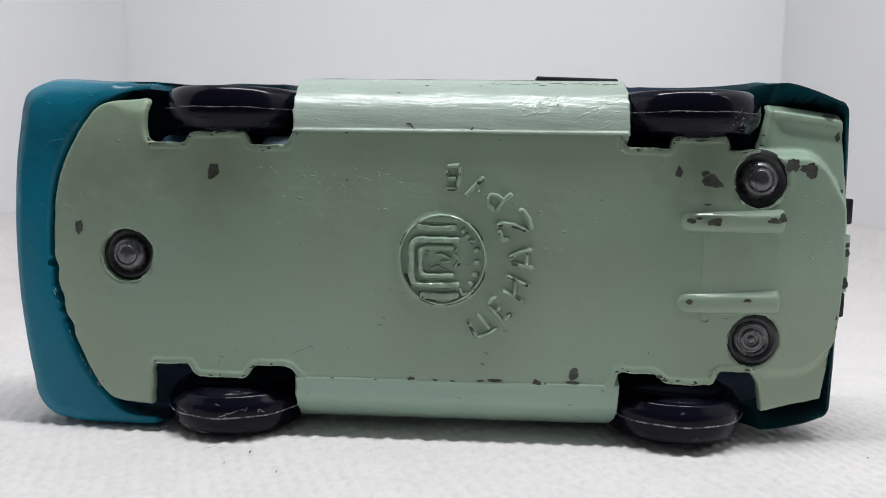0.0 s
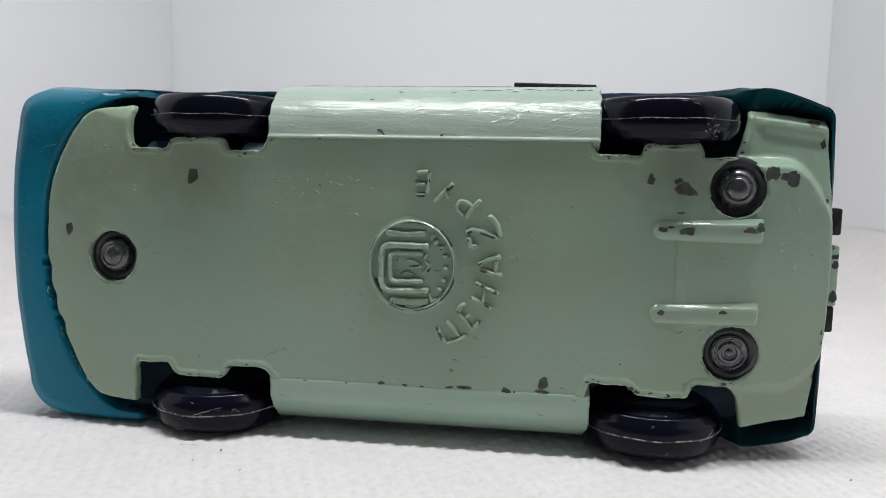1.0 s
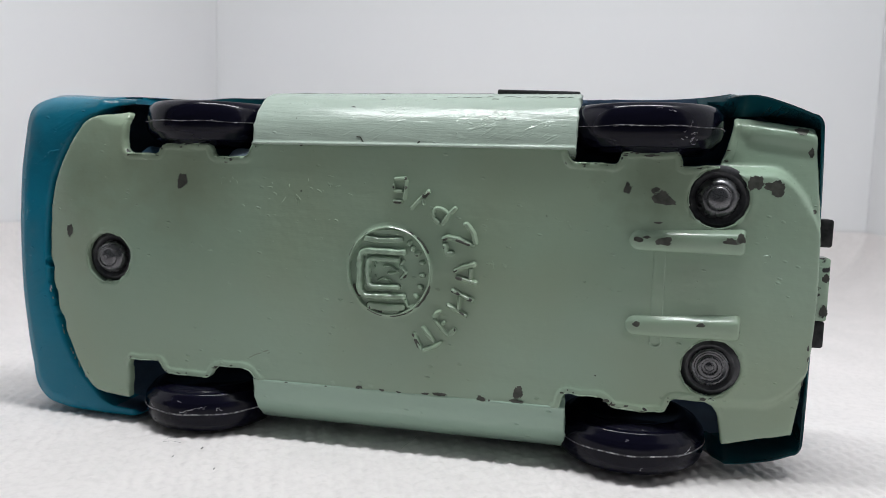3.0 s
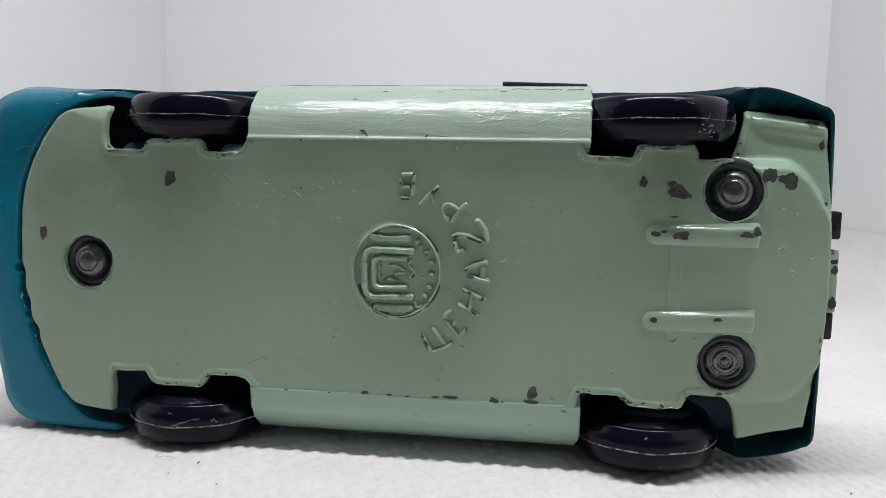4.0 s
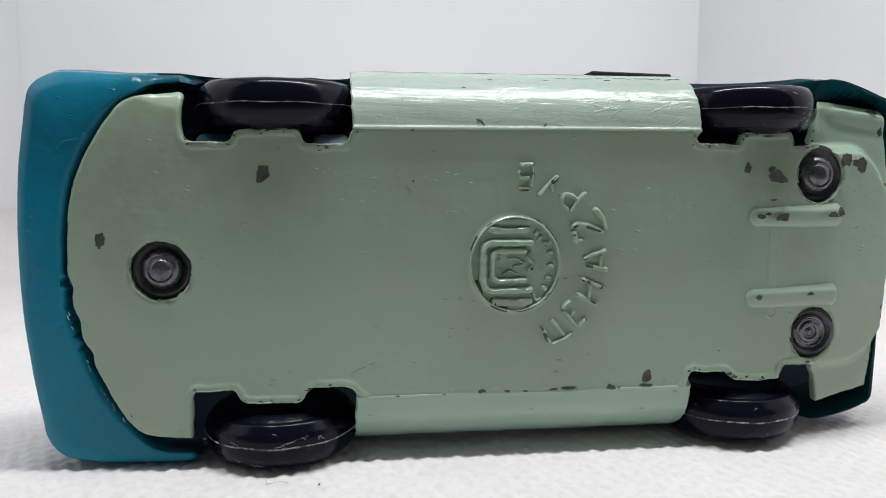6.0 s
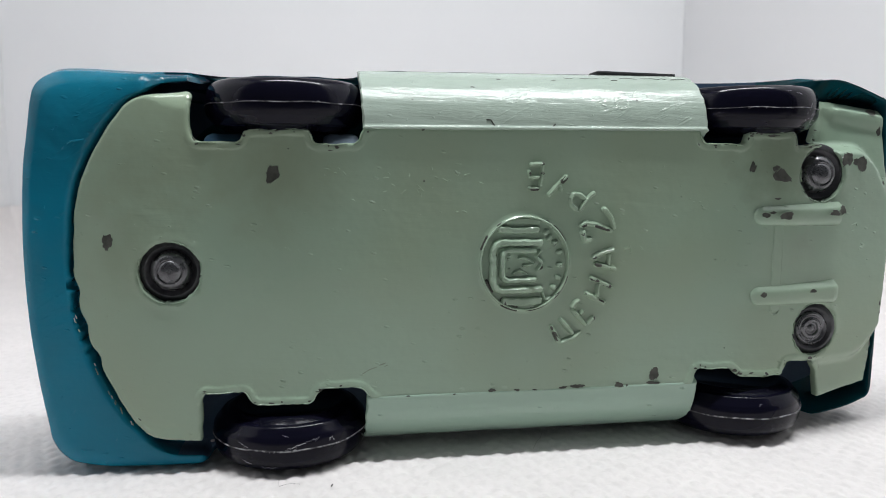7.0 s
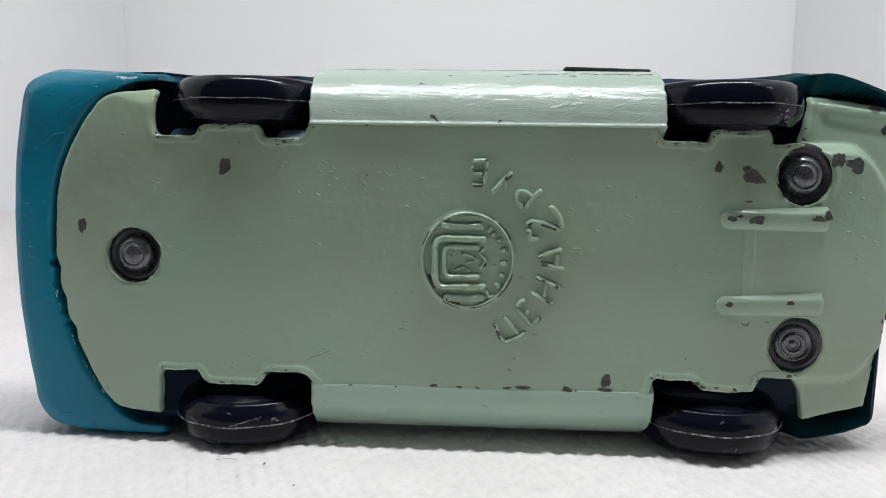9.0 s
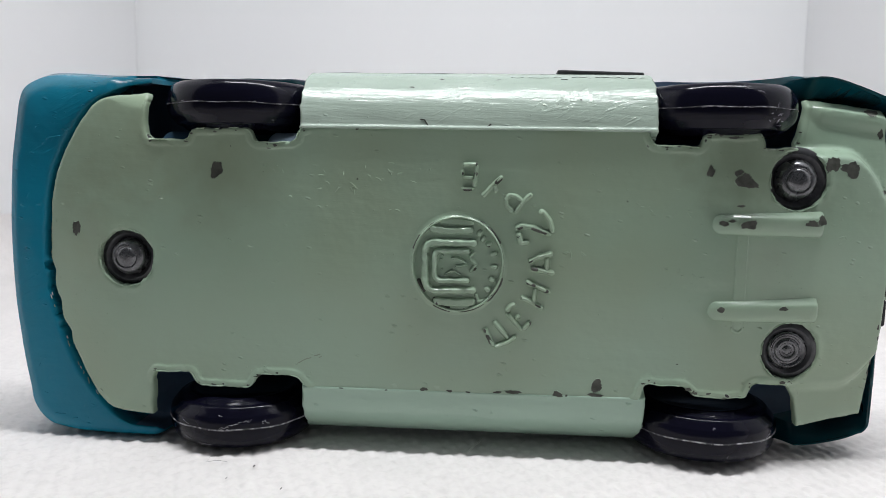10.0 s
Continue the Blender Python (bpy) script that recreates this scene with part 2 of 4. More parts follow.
def box_corners(x0, x1, y0, y1, z0, z1):
    return [(x0, y0, z0), (x1, y0, z0), (x1, y1, z0), (x0, y1, z0), (x0, y0, z1), (x1, y0, z1), (x1, y1, z1), (x0, y1, z1)]


T = 0.004
wall("wall_back", box_corners(BOX_L - T, BOX_R + T, BOX_BACK, BOX_BACK + T, -0.004, BOX_TOP), WALL, "white smooth back wall of the photo box")
wall("wall_left", box_corners(BOX_L - T, BOX_L, BOX_FRONT, BOX_BACK - 0.0002, -0.004, BOX_TOP), WALL, "white smooth side wall of the photo box")
wall("wall_right", box_corners(BOX_R, BOX_R + T, BOX_FRONT, BOX_BACK - 0.0002, -0.004, BOX_TOP), WALL, "white smooth side wall of the photo box")
wall("ceiling", box_corners(BOX_L - T, BOX_R + T, BOX_FRONT, BOX_BACK + T, BOX_TOP + 0.0002, BOX_TOP + T), WALL, "white plastic top of the photo box")
wall("table_top", box_corners(-0.30, 0.28, -0.12, 0.40, -0.034, -0.0044), TABLE, "grey table top under the photo box")


def cloth_sheet():
    """One sheet of cloth, lying on the box's floor and turning up softly where it meets the walls; its weave stands in relief near the car."""
    R = 0.022
    xs = np.concatenate([np.linspace(BOX_L + 0.0004, BOX_L + R, 16), np.linspace(BOX_L + R, -0.088, 24)[1:-1], np.arange(-0.088, 0.082, 0.00031), np.linspace(0.082, BOX_R - R, 14)[1:-1], np.linspace(BOX_R - R, BOX_R - 0.0004, 16)])
    # Unseen front overhang past the box, added to bounce light onto the underside.
    ys = np.concatenate([np.linspace(-0.030, 0.080, 30)[:-1], np.arange(0.080, 0.128, 0.00031), np.linspace(0.128, BOX_BACK - R, 90)[1:], np.linspace(BOX_BACK - R, BOX_BACK - 0.0004, 17)[1:]])
    X, Y = np.meshgrid(xs, ys)
    e = np.maximum.reduce([np.zeros_like(X), (BOX_L + R) - X, X - (BOX_R - R), Y - (BOX_BACK - R)]) / R
    z = R * (1 - np.sqrt(np.clip(1 - np.minimum(e, 0.999) ** 2, 0, None)))
    z += 0.0005 * np.clip((Y - 0.14) / 0.1, 0, 1) * np.sin(61 * X + 1.3 * np.sin(47 * Y)) * np.sin(53 * Y + 0.7)
    # threads cross at a slant, 1.9 and 2.2 mm apart, and wander a little
    wx = X * 1000 + 0.22 * np.sin(310 * Y + 90 * X) + 0.12 * np.sin(830 * X + 1.0)
    wy = Y * 1000 + 0.22 * np.sin(270 * X - 120 * Y) + 0.12 * np.sin(900 * Y + 2.0)
    v1, v2 = (1.42, 1.18), (0.86, -2.02)
    det = v1[0] * v2[1] - v1[1] * v2[0]
    p, q = (wx * v2[1] - wy * v2[0]) / det, (wy * v1[0] - wx * v1[1]) / det
    knot = (0.5 + 0.5 * np.cos(2 * np.pi * p)) * (0.5 + 0.5 * np.cos(2 * np.pi * q))
    near = smoothstep(0.080, 0.083, Y) * (1 - smoothstep(0.118, 0.128, Y)) * smoothstep(-0.088, -0.080, X) * (1 - smoothstep(0.074, 0.082, X))
    grain = np.random.RandomState(5).normal(0, 1, X.shape)
    z += near * (0.00030 * np.sqrt(knot) - 0.00017 + 0.000008 * grain)
    n, m = len(xs), len(ys)
    verts = np.stack([X.ravel(), Y.ravel(), z.ravel()], 1)
    i, j = np.meshgrid(np.arange(n - 1), np.arange(m - 1))
    k = (j * n + i).ravel()
    faces = np.stack([k, k + 1, k + n + 1, k + n], 1)
    me = bpy.data.meshes.new("floor")
    me.from_pydata(verts, [], faces)
    me.materials.append(CLOTH)
    me.shade_smooth()
    return tagged(new("floor", me), "white woven cloth covering the photo box floor", "cloth", kind="structure")


cloth_sheet()

# ---- the toy car: x along it from nose to tail, y away from its underside, z across it ----
MM = 0.001
MID = 23.4  # height of the car's middle line as it lies on its side
car = new("toy_car")
car.location = (0, 0.100, 0)
tagged(car, "worn teal die-cast toy car lying on its side on white cloth", "toy car")


def at(x, d, z):
    return (x * MM, d * MM, z * MM)


def fillet(points, step=0.3):
    """A polyline of (x, z, radius) with rounded corners, sampled evenly; open."""
    out = []
    for i, (x, z, r) in enumerate(points):
        p = np.array((x, z), float)
        if i in (0, len(points) - 1) or r <= 0:
            out.append(p)
            continue
        a, b = np.array(points[i - 1][:2], float) - p, np.array(points[i + 1][:2], float) - p
        la, lb = np.linalg.norm(a), np.linalg.norm(b)
        cut = min(r, 0.45 * la, 0.45 * lb)
        q0, q1 = p + a / la * cut, p + b / lb * cut
        for s in np.linspace(0, 1, 7):
            out.append((1 - s) ** 2 * q0 + 2 * s * (1 - s) * p + s * s * q1)
    dense = [out[0]]
    for p, q in zip(out, out[1:]):
        k = max(1, int(np.linalg.norm(q - p) / step))
        dense += [p + (q - p) * s for s in np.linspace(0, 1, k + 1)[1:]]
    return dense


FRONT, REAR = -37.7, 38.3


def spline(points, step=0.3):
    """A smooth curve through a few (x, h), sampled evenly."""
    p = [np.array(q, float) for q in points]
    p = [2 * p[0] - p[1]] + p + [2 * p[-1] - p[-2]]
    out = []
    for a, b, c, d in zip(p, p[1:], p[2:], p[3:]):
        k = max(2, int(np.linalg.norm(c - b) / step))
        for t in np.linspace(0, 1, k + 1)[:-1]:
            out.append(0.5 * (2 * b + (c - a) * t + (2 * a - 5 * b + 4 * c - d) * t ** 2 + (3 * b - a - 3 * c + d) * t ** 3))
    return out + [p[-2]]


NOSE_UP = spline([(-51.55, 0.0), (-51.4, 3.3), (-50.5, 9.0), (-47.95, 14.1), (-45.9, 17.0), (-44.75, 18.2), (-43.4, 18.8), (-41.3, 19.1), (-39.3, 19.35)])
NOSE_LOW = spline([(-51.55, 0.0), (-51.2, -3.2), (-50.55, -6.5), (-49.0, -11.0), (-47.1, -15.0), (-45.2, -17.9), (-43.5, -19.15), (-41.0, -19.55), (-38.7, -19.72)])


def half_outline(side):
    """One long side of the base plate, from the nose's middle to the tail's middle; side: +1 up, -1 down."""
    if side > 0:
        nose = NOSE_UP
        rest = fillet([
            (-39.3, 19.38, 0), (-38.55, 19.40, 0.35), (-38.35, 18.5, 0.4), (-38.6, 16.4, 0.9), (-38.4, 14.0, 1.35), (-33.3, 13.92, 0.45), (-32.7, 15.35, 0.75), (-25.6, 15.45, 0.8), (-25.1, 13.8, 0.55),
            (-20.35, 13.8, 1.5), (-19.6, 15.55, 0.3), (20.2, 15.55, 0.3), (20.7, 13.9, 1.2), (25.85, 13.92, 0.5), (26.35, 15.42, 0.7), (32.8, 15.45, 0.6), (33.15, 13.85, 0.25),
            (37.6, 13.9, 1.3), (38.45, 15.4, 0.7), (39.5, 19.75, 0.3), (48.1, 18.5, 0.35), (48.4, 15.0, 1.5), (49.0, 8.5, 3.0), (49.2, 0.0, 0)])
    else:
        nose = [(x + 0.34 * abs(math.sin(h * 0.85 + 0.4)) ** 3 * float(smoothstep(-0.2, -1.2, h) * smoothstep(-13.0, -10.5, h)), -h) for x, h in NOSE_LOW]
        rest = fillet([
            (-38.7, 19.72, 0), (-38.45, 19.72, 0.2), (-38.3, 15.2, 0.5), (-37.9, 14.15, 1.1), (-33.55, 14.1, 0.5), (-32.7, 15.78, 0.9), (-25.9, 15.85, 0.9), (-25.1, 14.15, 0.8), (-20.5, 14.1, 1.7),
            (-19.6, 15.55, 0.5), (20.4, 15.55, 0.3), (20.9, 13.8, 1.6), (25.3, 13.73, 0.6), (26.6, 15.1, 0.8), (32.6, 15.05, 0.7), (33.35, 13.45, 0.4),
            (37.6, 13.6, 1.5), (39.0, 15.6, 0.9), (39.6, 19.15, 0.2), (47.75, 17.9, 0.35), (48.3, 13.5, 2.0), (49.05, 7.0, 3.0), (49.2, 0.0, 0)])
    pts = [np.array(p) for p in nose] + rest[1:]
    return [np.array((p[0], side * p[1])) for p in pts]


top_half, low_half = half_outline(1), half_outline(-1)
outline = np.array(low_half[::-1][1:] + top_half[1:-1])  # runs tail, nose, tail
rng = np.random.RandomState(4)
wob = np.convolve(rng.normal(0, 1, len(outline) + 8), np.ones(5) / 5, "same")[: len(outline)]
nxt, prv = np.roll(outline, -1, 0), np.roll(outline, 1, 0)
tang = nxt - prv
tang /= np.linalg.norm(tang, axis=1)[:, None]
inward = np.stack([tang[:, 1], -tang[:, 0]], 1)
area2 = np.sum(outline[:, 0] * nxt[:, 1] - nxt[:, 0] * outline[:, 1])
if area2 > 0:
    inward = -inward
ragged = np.where(np.abs(outline[:, 0]) > 38.5, 0.07, 0.13)
outline = outline + inward * (ragged * wob)[:, None]

HOLES = [(-41.15, -0.3, 3.36), (37.4, 10.25, 3.45), (37.6, -9.6, 3.38)]
arch_mask = ((outline[:, 0] > -38.2) & (outline[:, 0] < -19.0) | (outline[:, 0] > 20.2) & (outline[:, 0] < 38.8)) & (np.abs(outline[:, 1]) < 19.3)
arch_pts = outline[arch_mask]


def far_from(points, other):
    out = np.full(len(points), 1e9)
    for k in range(0, len(points), 2000):
        some = points[k:k + 2000]
        out[k:k + 2000] = np.sqrt(((some[:, None] - other[None]) ** 2).sum(-1)).min(1)
    return out


def plate_depth(p):
    """Depth of the plate's face at rows of (x, h), h counted from the car's middle line."""
    p = np.atleast_2d(np.asarray(p, float))
    x, h = p[:, 0], np.abs(p[:, 1])
    d = 1.3 * np.clip((-41.5 - x) / 9.5, 0, None) ** 1.7
    # the fold along the nose's upper edge
    fold = 1.75 * smoothstep(-46.5, -39.0, x)
    d = d + np.where(p[:, 1] > 0, 0.5 * np.clip((h - 12.0) / 7.0, 0, None) ** 2 + 0.98 * np.clip((h - 19.35 + fold) / 1.75, 0, 1.1) ** 1.2, 0.0) * (x < -33)
    d = d + 0.215 * (np.sqrt((x - 31.0) ** 2 + 6.0) + (x - 31.0)) / 2 - 0.02
    # the sunk corners of the boat-shaped tail: a dished upper one, a shallow lower one
    hx = 13.05 - 0.20 * np.clip(x - 43.2, 0, None) ** 2
    behind = smoothstep(36.8, 38.2, x)
    up = smoothstep(-0.25, 1.15, h - hx) * behind
    border = np.maximum(smoothstep(16.7, 18.3, h + 0.145 * (x - 39.3)), 1 - smoothstep(39.0, 40.4, x - 0.22 * (h - 15.4)))
    edge = 19.75 - 0.145 * (x - 39.5)
    fold_back = 0.85 * np.clip((h - edge + 0.95) / 0.95, 0, 1.1) + 0.55 * np.clip((40.3 + 0.2 * (h - 15.4) - x) / 0.9, 0, 1.1)
    upper = np.maximum(d + 0.35, 4.92 + 0.10 * (h - 14.0) - 0.40 * border + fold_back)
    hl = 13.5 - 0.14 * np.clip(x - 43.6, 0, None) ** 2
    low = smoothstep(-0.3, 1.3, h - hl) * behind
    d = np.where(p[:, 1] > 0, d + (upper - d) * up, d + 0.95 * low)
    # raised lips along the wheel openings, and shallow cast unevenness
    far = far_from(p, arch_pts)
    lip = np.where(p[:, 1] > 0, 0.08, 0.19) * (1 - 0.7 * smoothstep(15.9, 16.9, h)) * (1 + 0.45 * np.sin(1.9 * x + 0.8) * np.sin(0.7 * x))
    d = d - lip * (1 - smoothstep(0.66, 0.92, far))
    for cx, ch, r in HOLES:
        ring = np.hypot(x - cx, p[:, 1] - ch) - r
        d = d - 0.07 * np.exp(-((ring - 0.35) / 0.35) ** 2)
    d = d + 0.05 * np.sin(x * 0.21 + 1.0) * np.cos(h * 0.17)
    for k in np.nonzero(far < 1.3)[0]:
        d[k] += 0.06 * math.exp(-(far[k] / 0.55) ** 2) * noise.noise(Vector((x[k] * 1.9, p[k, 1] * 1.9, 7)))
    return d


def inside(points, poly):
    x, y = points[:, 0], points[:, 1]
    hit = np.zeros(len(points), bool)
    a, b = poly, np.roll(poly, -1, 0)
    for (x0, y0), (x1, y1) in zip(a, b):
        if y0 == y1:
            continue
        hit ^= ((y0 > y) != (y1 > y)) & (x < (x1 - x0) * (y - y0) / (y1 - y0) + x0)
    return hit


def base_plate():
    from mathutils.geometry import delaunay_2d_cdt
    loops = [outline]
    edges, pts = [], [tuple(p) for p in outline]
    n = len(outline)
    edges += [(i, (i + 1) % n) for i in range(n)]
    rims = [outline + inward * k for k in (0.07, 0.18, 0.38, 0.62, 0.74, 0.84, 0.96)]
    for cx, ch, r in HOLES:
        k0, m = len(pts), 56
        ragged = [r * (1 + 0.06 * noise.noise(Vector((cx, 4.5 * math.cos(a), 4.5 * math.sin(a)))) + 0.05 * noise.noise(Vector((cx, 11 * math.cos(a), 11 * math.sin(a))))) for a in [2 * math.pi * k / m for k in range(m)]]
        ring = np.array([(cx + q * math.cos(2 * math.pi * k / m), ch + q * math.sin(2 * math.pi * k / m)) for k, q in enumerate(ragged)])
        pts += [tuple(p) for p in ring]
        edges += [(k0 + i, k0 + (i + 1) % m) for i in range(m)]
        loops.append(ring)
        for grow in (0.13, 0.36, 0.7, 1.05):
            rims.append(np.array([(cx + (r + grow) * math.cos(2 * math.pi * k / m), ch + (r + grow) * math.sin(2 * math.pi * k / m)) for k in range(m)]))
    walls = np.concatenate(loops)
    for rim in rims:
        ok = inside(rim, outline) & (far_from(rim, walls) > 0.07)
        pts += [tuple(p) for p in rim[ok]]
    gx, gh = np.meshgrid(np.arange(-51.3, 49.0, 0.40), np.arange(-19.8, 19.9, 0.40))
    grid = np.stack([gx.ravel(), gh.ravel()], 1) + rng.uniform(-0.08, 0.08, (gx.size, 2))
    grid = grid[inside(grid, outline)]
    grid = grid[far_from(grid, walls) > 0.45]
    for cx, ch, r in HOLES:
        grid = grid[np.hypot(grid[:, 0] - cx, grid[:, 1] - ch) > r + 0.4]
    pts += [tuple(p) for p in grid]
    v2, _, f2, *_ = delaunay_2d_cdt([Vector(p) for p in pts], edges, [], 1, 1e-5)
    v = np.array([tuple(p) for p in v2])
    d = plate_depth(v)
    edge = far_from(v, walls)
    away = np.abs(v[:, 1]) > 16.4
    wide = np.where(((v[:, 0] < FRONT + 1.2) & (np.abs(v[:, 1]) > 9)) | ((v[:, 0] > REAR - 0.8) & away), 0.42, np.where((v[:, 1] > 0) & (np.abs(v[:, 1]) < 16.4), 0.34, 0.20))
    d = d + wide * 0.75 * (1 - np.sqrt(1 - np.clip(1 - edge / wide, 0, 1) ** 2))
    keep = []
    for f in f2:
        c = v[list(f)].mean(0)
        if all(math.hypot(c[0] - cx, c[1] - ch) > r * 0.985 for cx, ch, r in HOLES):
            keep.append(tuple(f))
    verts = [at(p[0], q, p[1] + MID) for p, q in zip(v, d)]
    # the plate's thickness along every open edge
    count = {}
    for f in keep:
        for a, b in zip(f, f[1:] + f[:1]):
            count[frozenset((a, b))] = count.get(frozenset((a, b)), 0) + 1
    back = {}
    for e, k in count.items():
        if k == 1:
            for i in e:
                if i not in back:
                    back[i] = len(verts)
                    verts.append(at(v[i][0], d[i] + 0.85, v[i][1] + MID))
            a, b = tuple(e)
            keep.append((a, b, back[b], back[a]))
    return part("base_plate", verts, keep, GREEN, car, "pale green painted base plate with chipped edges", sharp=50)


plate = base_plate()


def d_at(x, z):
    return float(plate_depth([(x, z - MID)])[0])


SILL_A = 4.0
SILL_S, SILL_C = math.sin(radians(SILL_A)), math.cos(radians(SILL_A))


def sill(side):
    """The rolled side of the base plate, with a bead where it leaves the flat."""
    b = 0.30 if side > 0 else 0.06
    prof = [(15.25, 0.35), (15.42, 0.02), (15.50, -0.6 * b), (15.58, -b), (15.68, -0.88 * b), (15.78, -0.25 * b), (15.87, 0.03), (16.06, 0.08)]
    for s in np.linspace(0.06, 1.0, 22):
        a = radians(SILL_A) + s * radians(90 - SILL_A)
        prof.append((16.0 + (6.72 if side > 0 else 7.0) * (math.sin(a) - SILL_S) / (1 - SILL_S), 0.10 + 9.0 * (SILL_C - math.cos(a)) / SILL_C))
    inner = [(h - 0.9, d + 0.9) for h, d in prof[::-1]]
    ring = prof + inner
    xs = np.concatenate([[-19.75, -19.6], np.linspace(-19.3, 20.6, 90), [20.9, 21.05]])
    rings = []
    for k, x in enumerate(xs):
        inset = 0.12 if k in (0, len(xs) - 1) else 0.0
        row = []
        for i, (h, d) in enumerate(ring):
            w = 0.03 * noise.noise(Vector((x * 0.35, h * 0.6, side * 3)))
            lean = (h - 15.5) / 7 * (0.35 if k < 3 else (-0.25 if k > len(xs) - 4 else 0))
            rag = 0.20 * noise.noise(Vector((k * 0.1, h * 2.2, d))) if k < 2 or k > len(xs) - 3 else 0
            row.append(at(x - lean + rag, d + w + inset, MID + side * (h - inset)))
        rings.append(row)
    return part("sill", *loft(rings), GLOSS if side > 0 else LOWBOUNCE, plate, "pale green rolled sill with scratched gloss paint" if side > 0 else "smooth pale green rolled sill", sharp=35)


sill(1), sill(-1)

# ---- the painted body shell ----
WHEELS_X = (-28.6, 29.0)
AXLE_D, ARCH_R = 6.9, 10.4


def plan(front, rear, w, bow, fa, fb, ra, rb, tuck=0.0):
    """Points round a plan of the body as (x, h), always the same number, from the nose's middle over the upper side."""
    half = []
    for s in np.linspace(0, 1, 46)[:-1]:
        h = s * (w - fb)
        half.append((front + bow * (h / w) ** 2, h))
    x0 = front + bow * ((w - fb) / w) ** 2
    for a in np.linspace(0, math.pi / 2, 13)[:-1]:
        half.append((x0 + fa * (1 - math.cos(a)), w - fb + fb * math.sin(a)))
    for x in np.linspace(x0 + fa, rear - ra, 190)[:-1]:
        half.append((x, w))
    for u in np.linspace(0, 1, 9)[:-1]:  # a long taper, then a tight corner
        half.append((rear - ra + (ra - 1.1) * u, w - 0.55 * rb * u ** 1.5))
    for a in np.linspace(0, math.pi / 2, 5)[:-1]:
        half.append((rear - 1.1 + 1.1 * math.sin(a), w - 0.55 * rb - 1.3 * (1 - math.cos(a))))
    for s in np.linspace(1, 0, 15):
        half.append((rear + 0.15 * (1 - s * s), s * (w - 0.55 * rb - 1.3)))
    half = [(x - 0.30 * (h / w) ** 2 * float(smoothstep(40.0, 46.0, x)), h) for x, h in half]
    lower = [(x + 0.45 * (h / w) ** 2 * float(smoothstep(40.0, 46.0, x)), -h - 0.5 * (h / w) ** 4 * float(smoothstep(42.0, 47.0, x)) - 0.75 * (h / w) ** 4 * float(1 - smoothstep(-40.0, -34.0, x)) + 1.5 * (h / w) ** 2 * float(1 - smoothstep(-58.0, -48.0, x))) for x, h in half[-2:0:-1]]
    half = [(x, h - 0.8 * (h / w) ** 2 * float(1 - smoothstep(-57.0, -45.0, x)) - 0.75 * float(smoothstep(-53.0, -44.5, x) * (1 - smoothstep(-37.0, -31.0, x)))) for x, h in half]
    half = [(x, h + 0.95 * float(smoothstep(14.0, 18.2, h) * (1 - smoothstep(18.6, 22.2, h)) * (1 - smoothstep(-52.5, -49.5, x)))) for x, h in half]
    half = [(x, h - tuck * (h / w) * float(smoothstep(39.2, 42.5, x))) for x, h in half]
    lower = [(x, h - tuck * (h / w) * float(smoothstep(39.2, 42.5, x))) for x, h in lower]
    half = [(x, min(h, 22.4 + 0.6 * float(smoothstep(21.0, 27.0, abs(x))))) for x, h in half]
    return half + lower


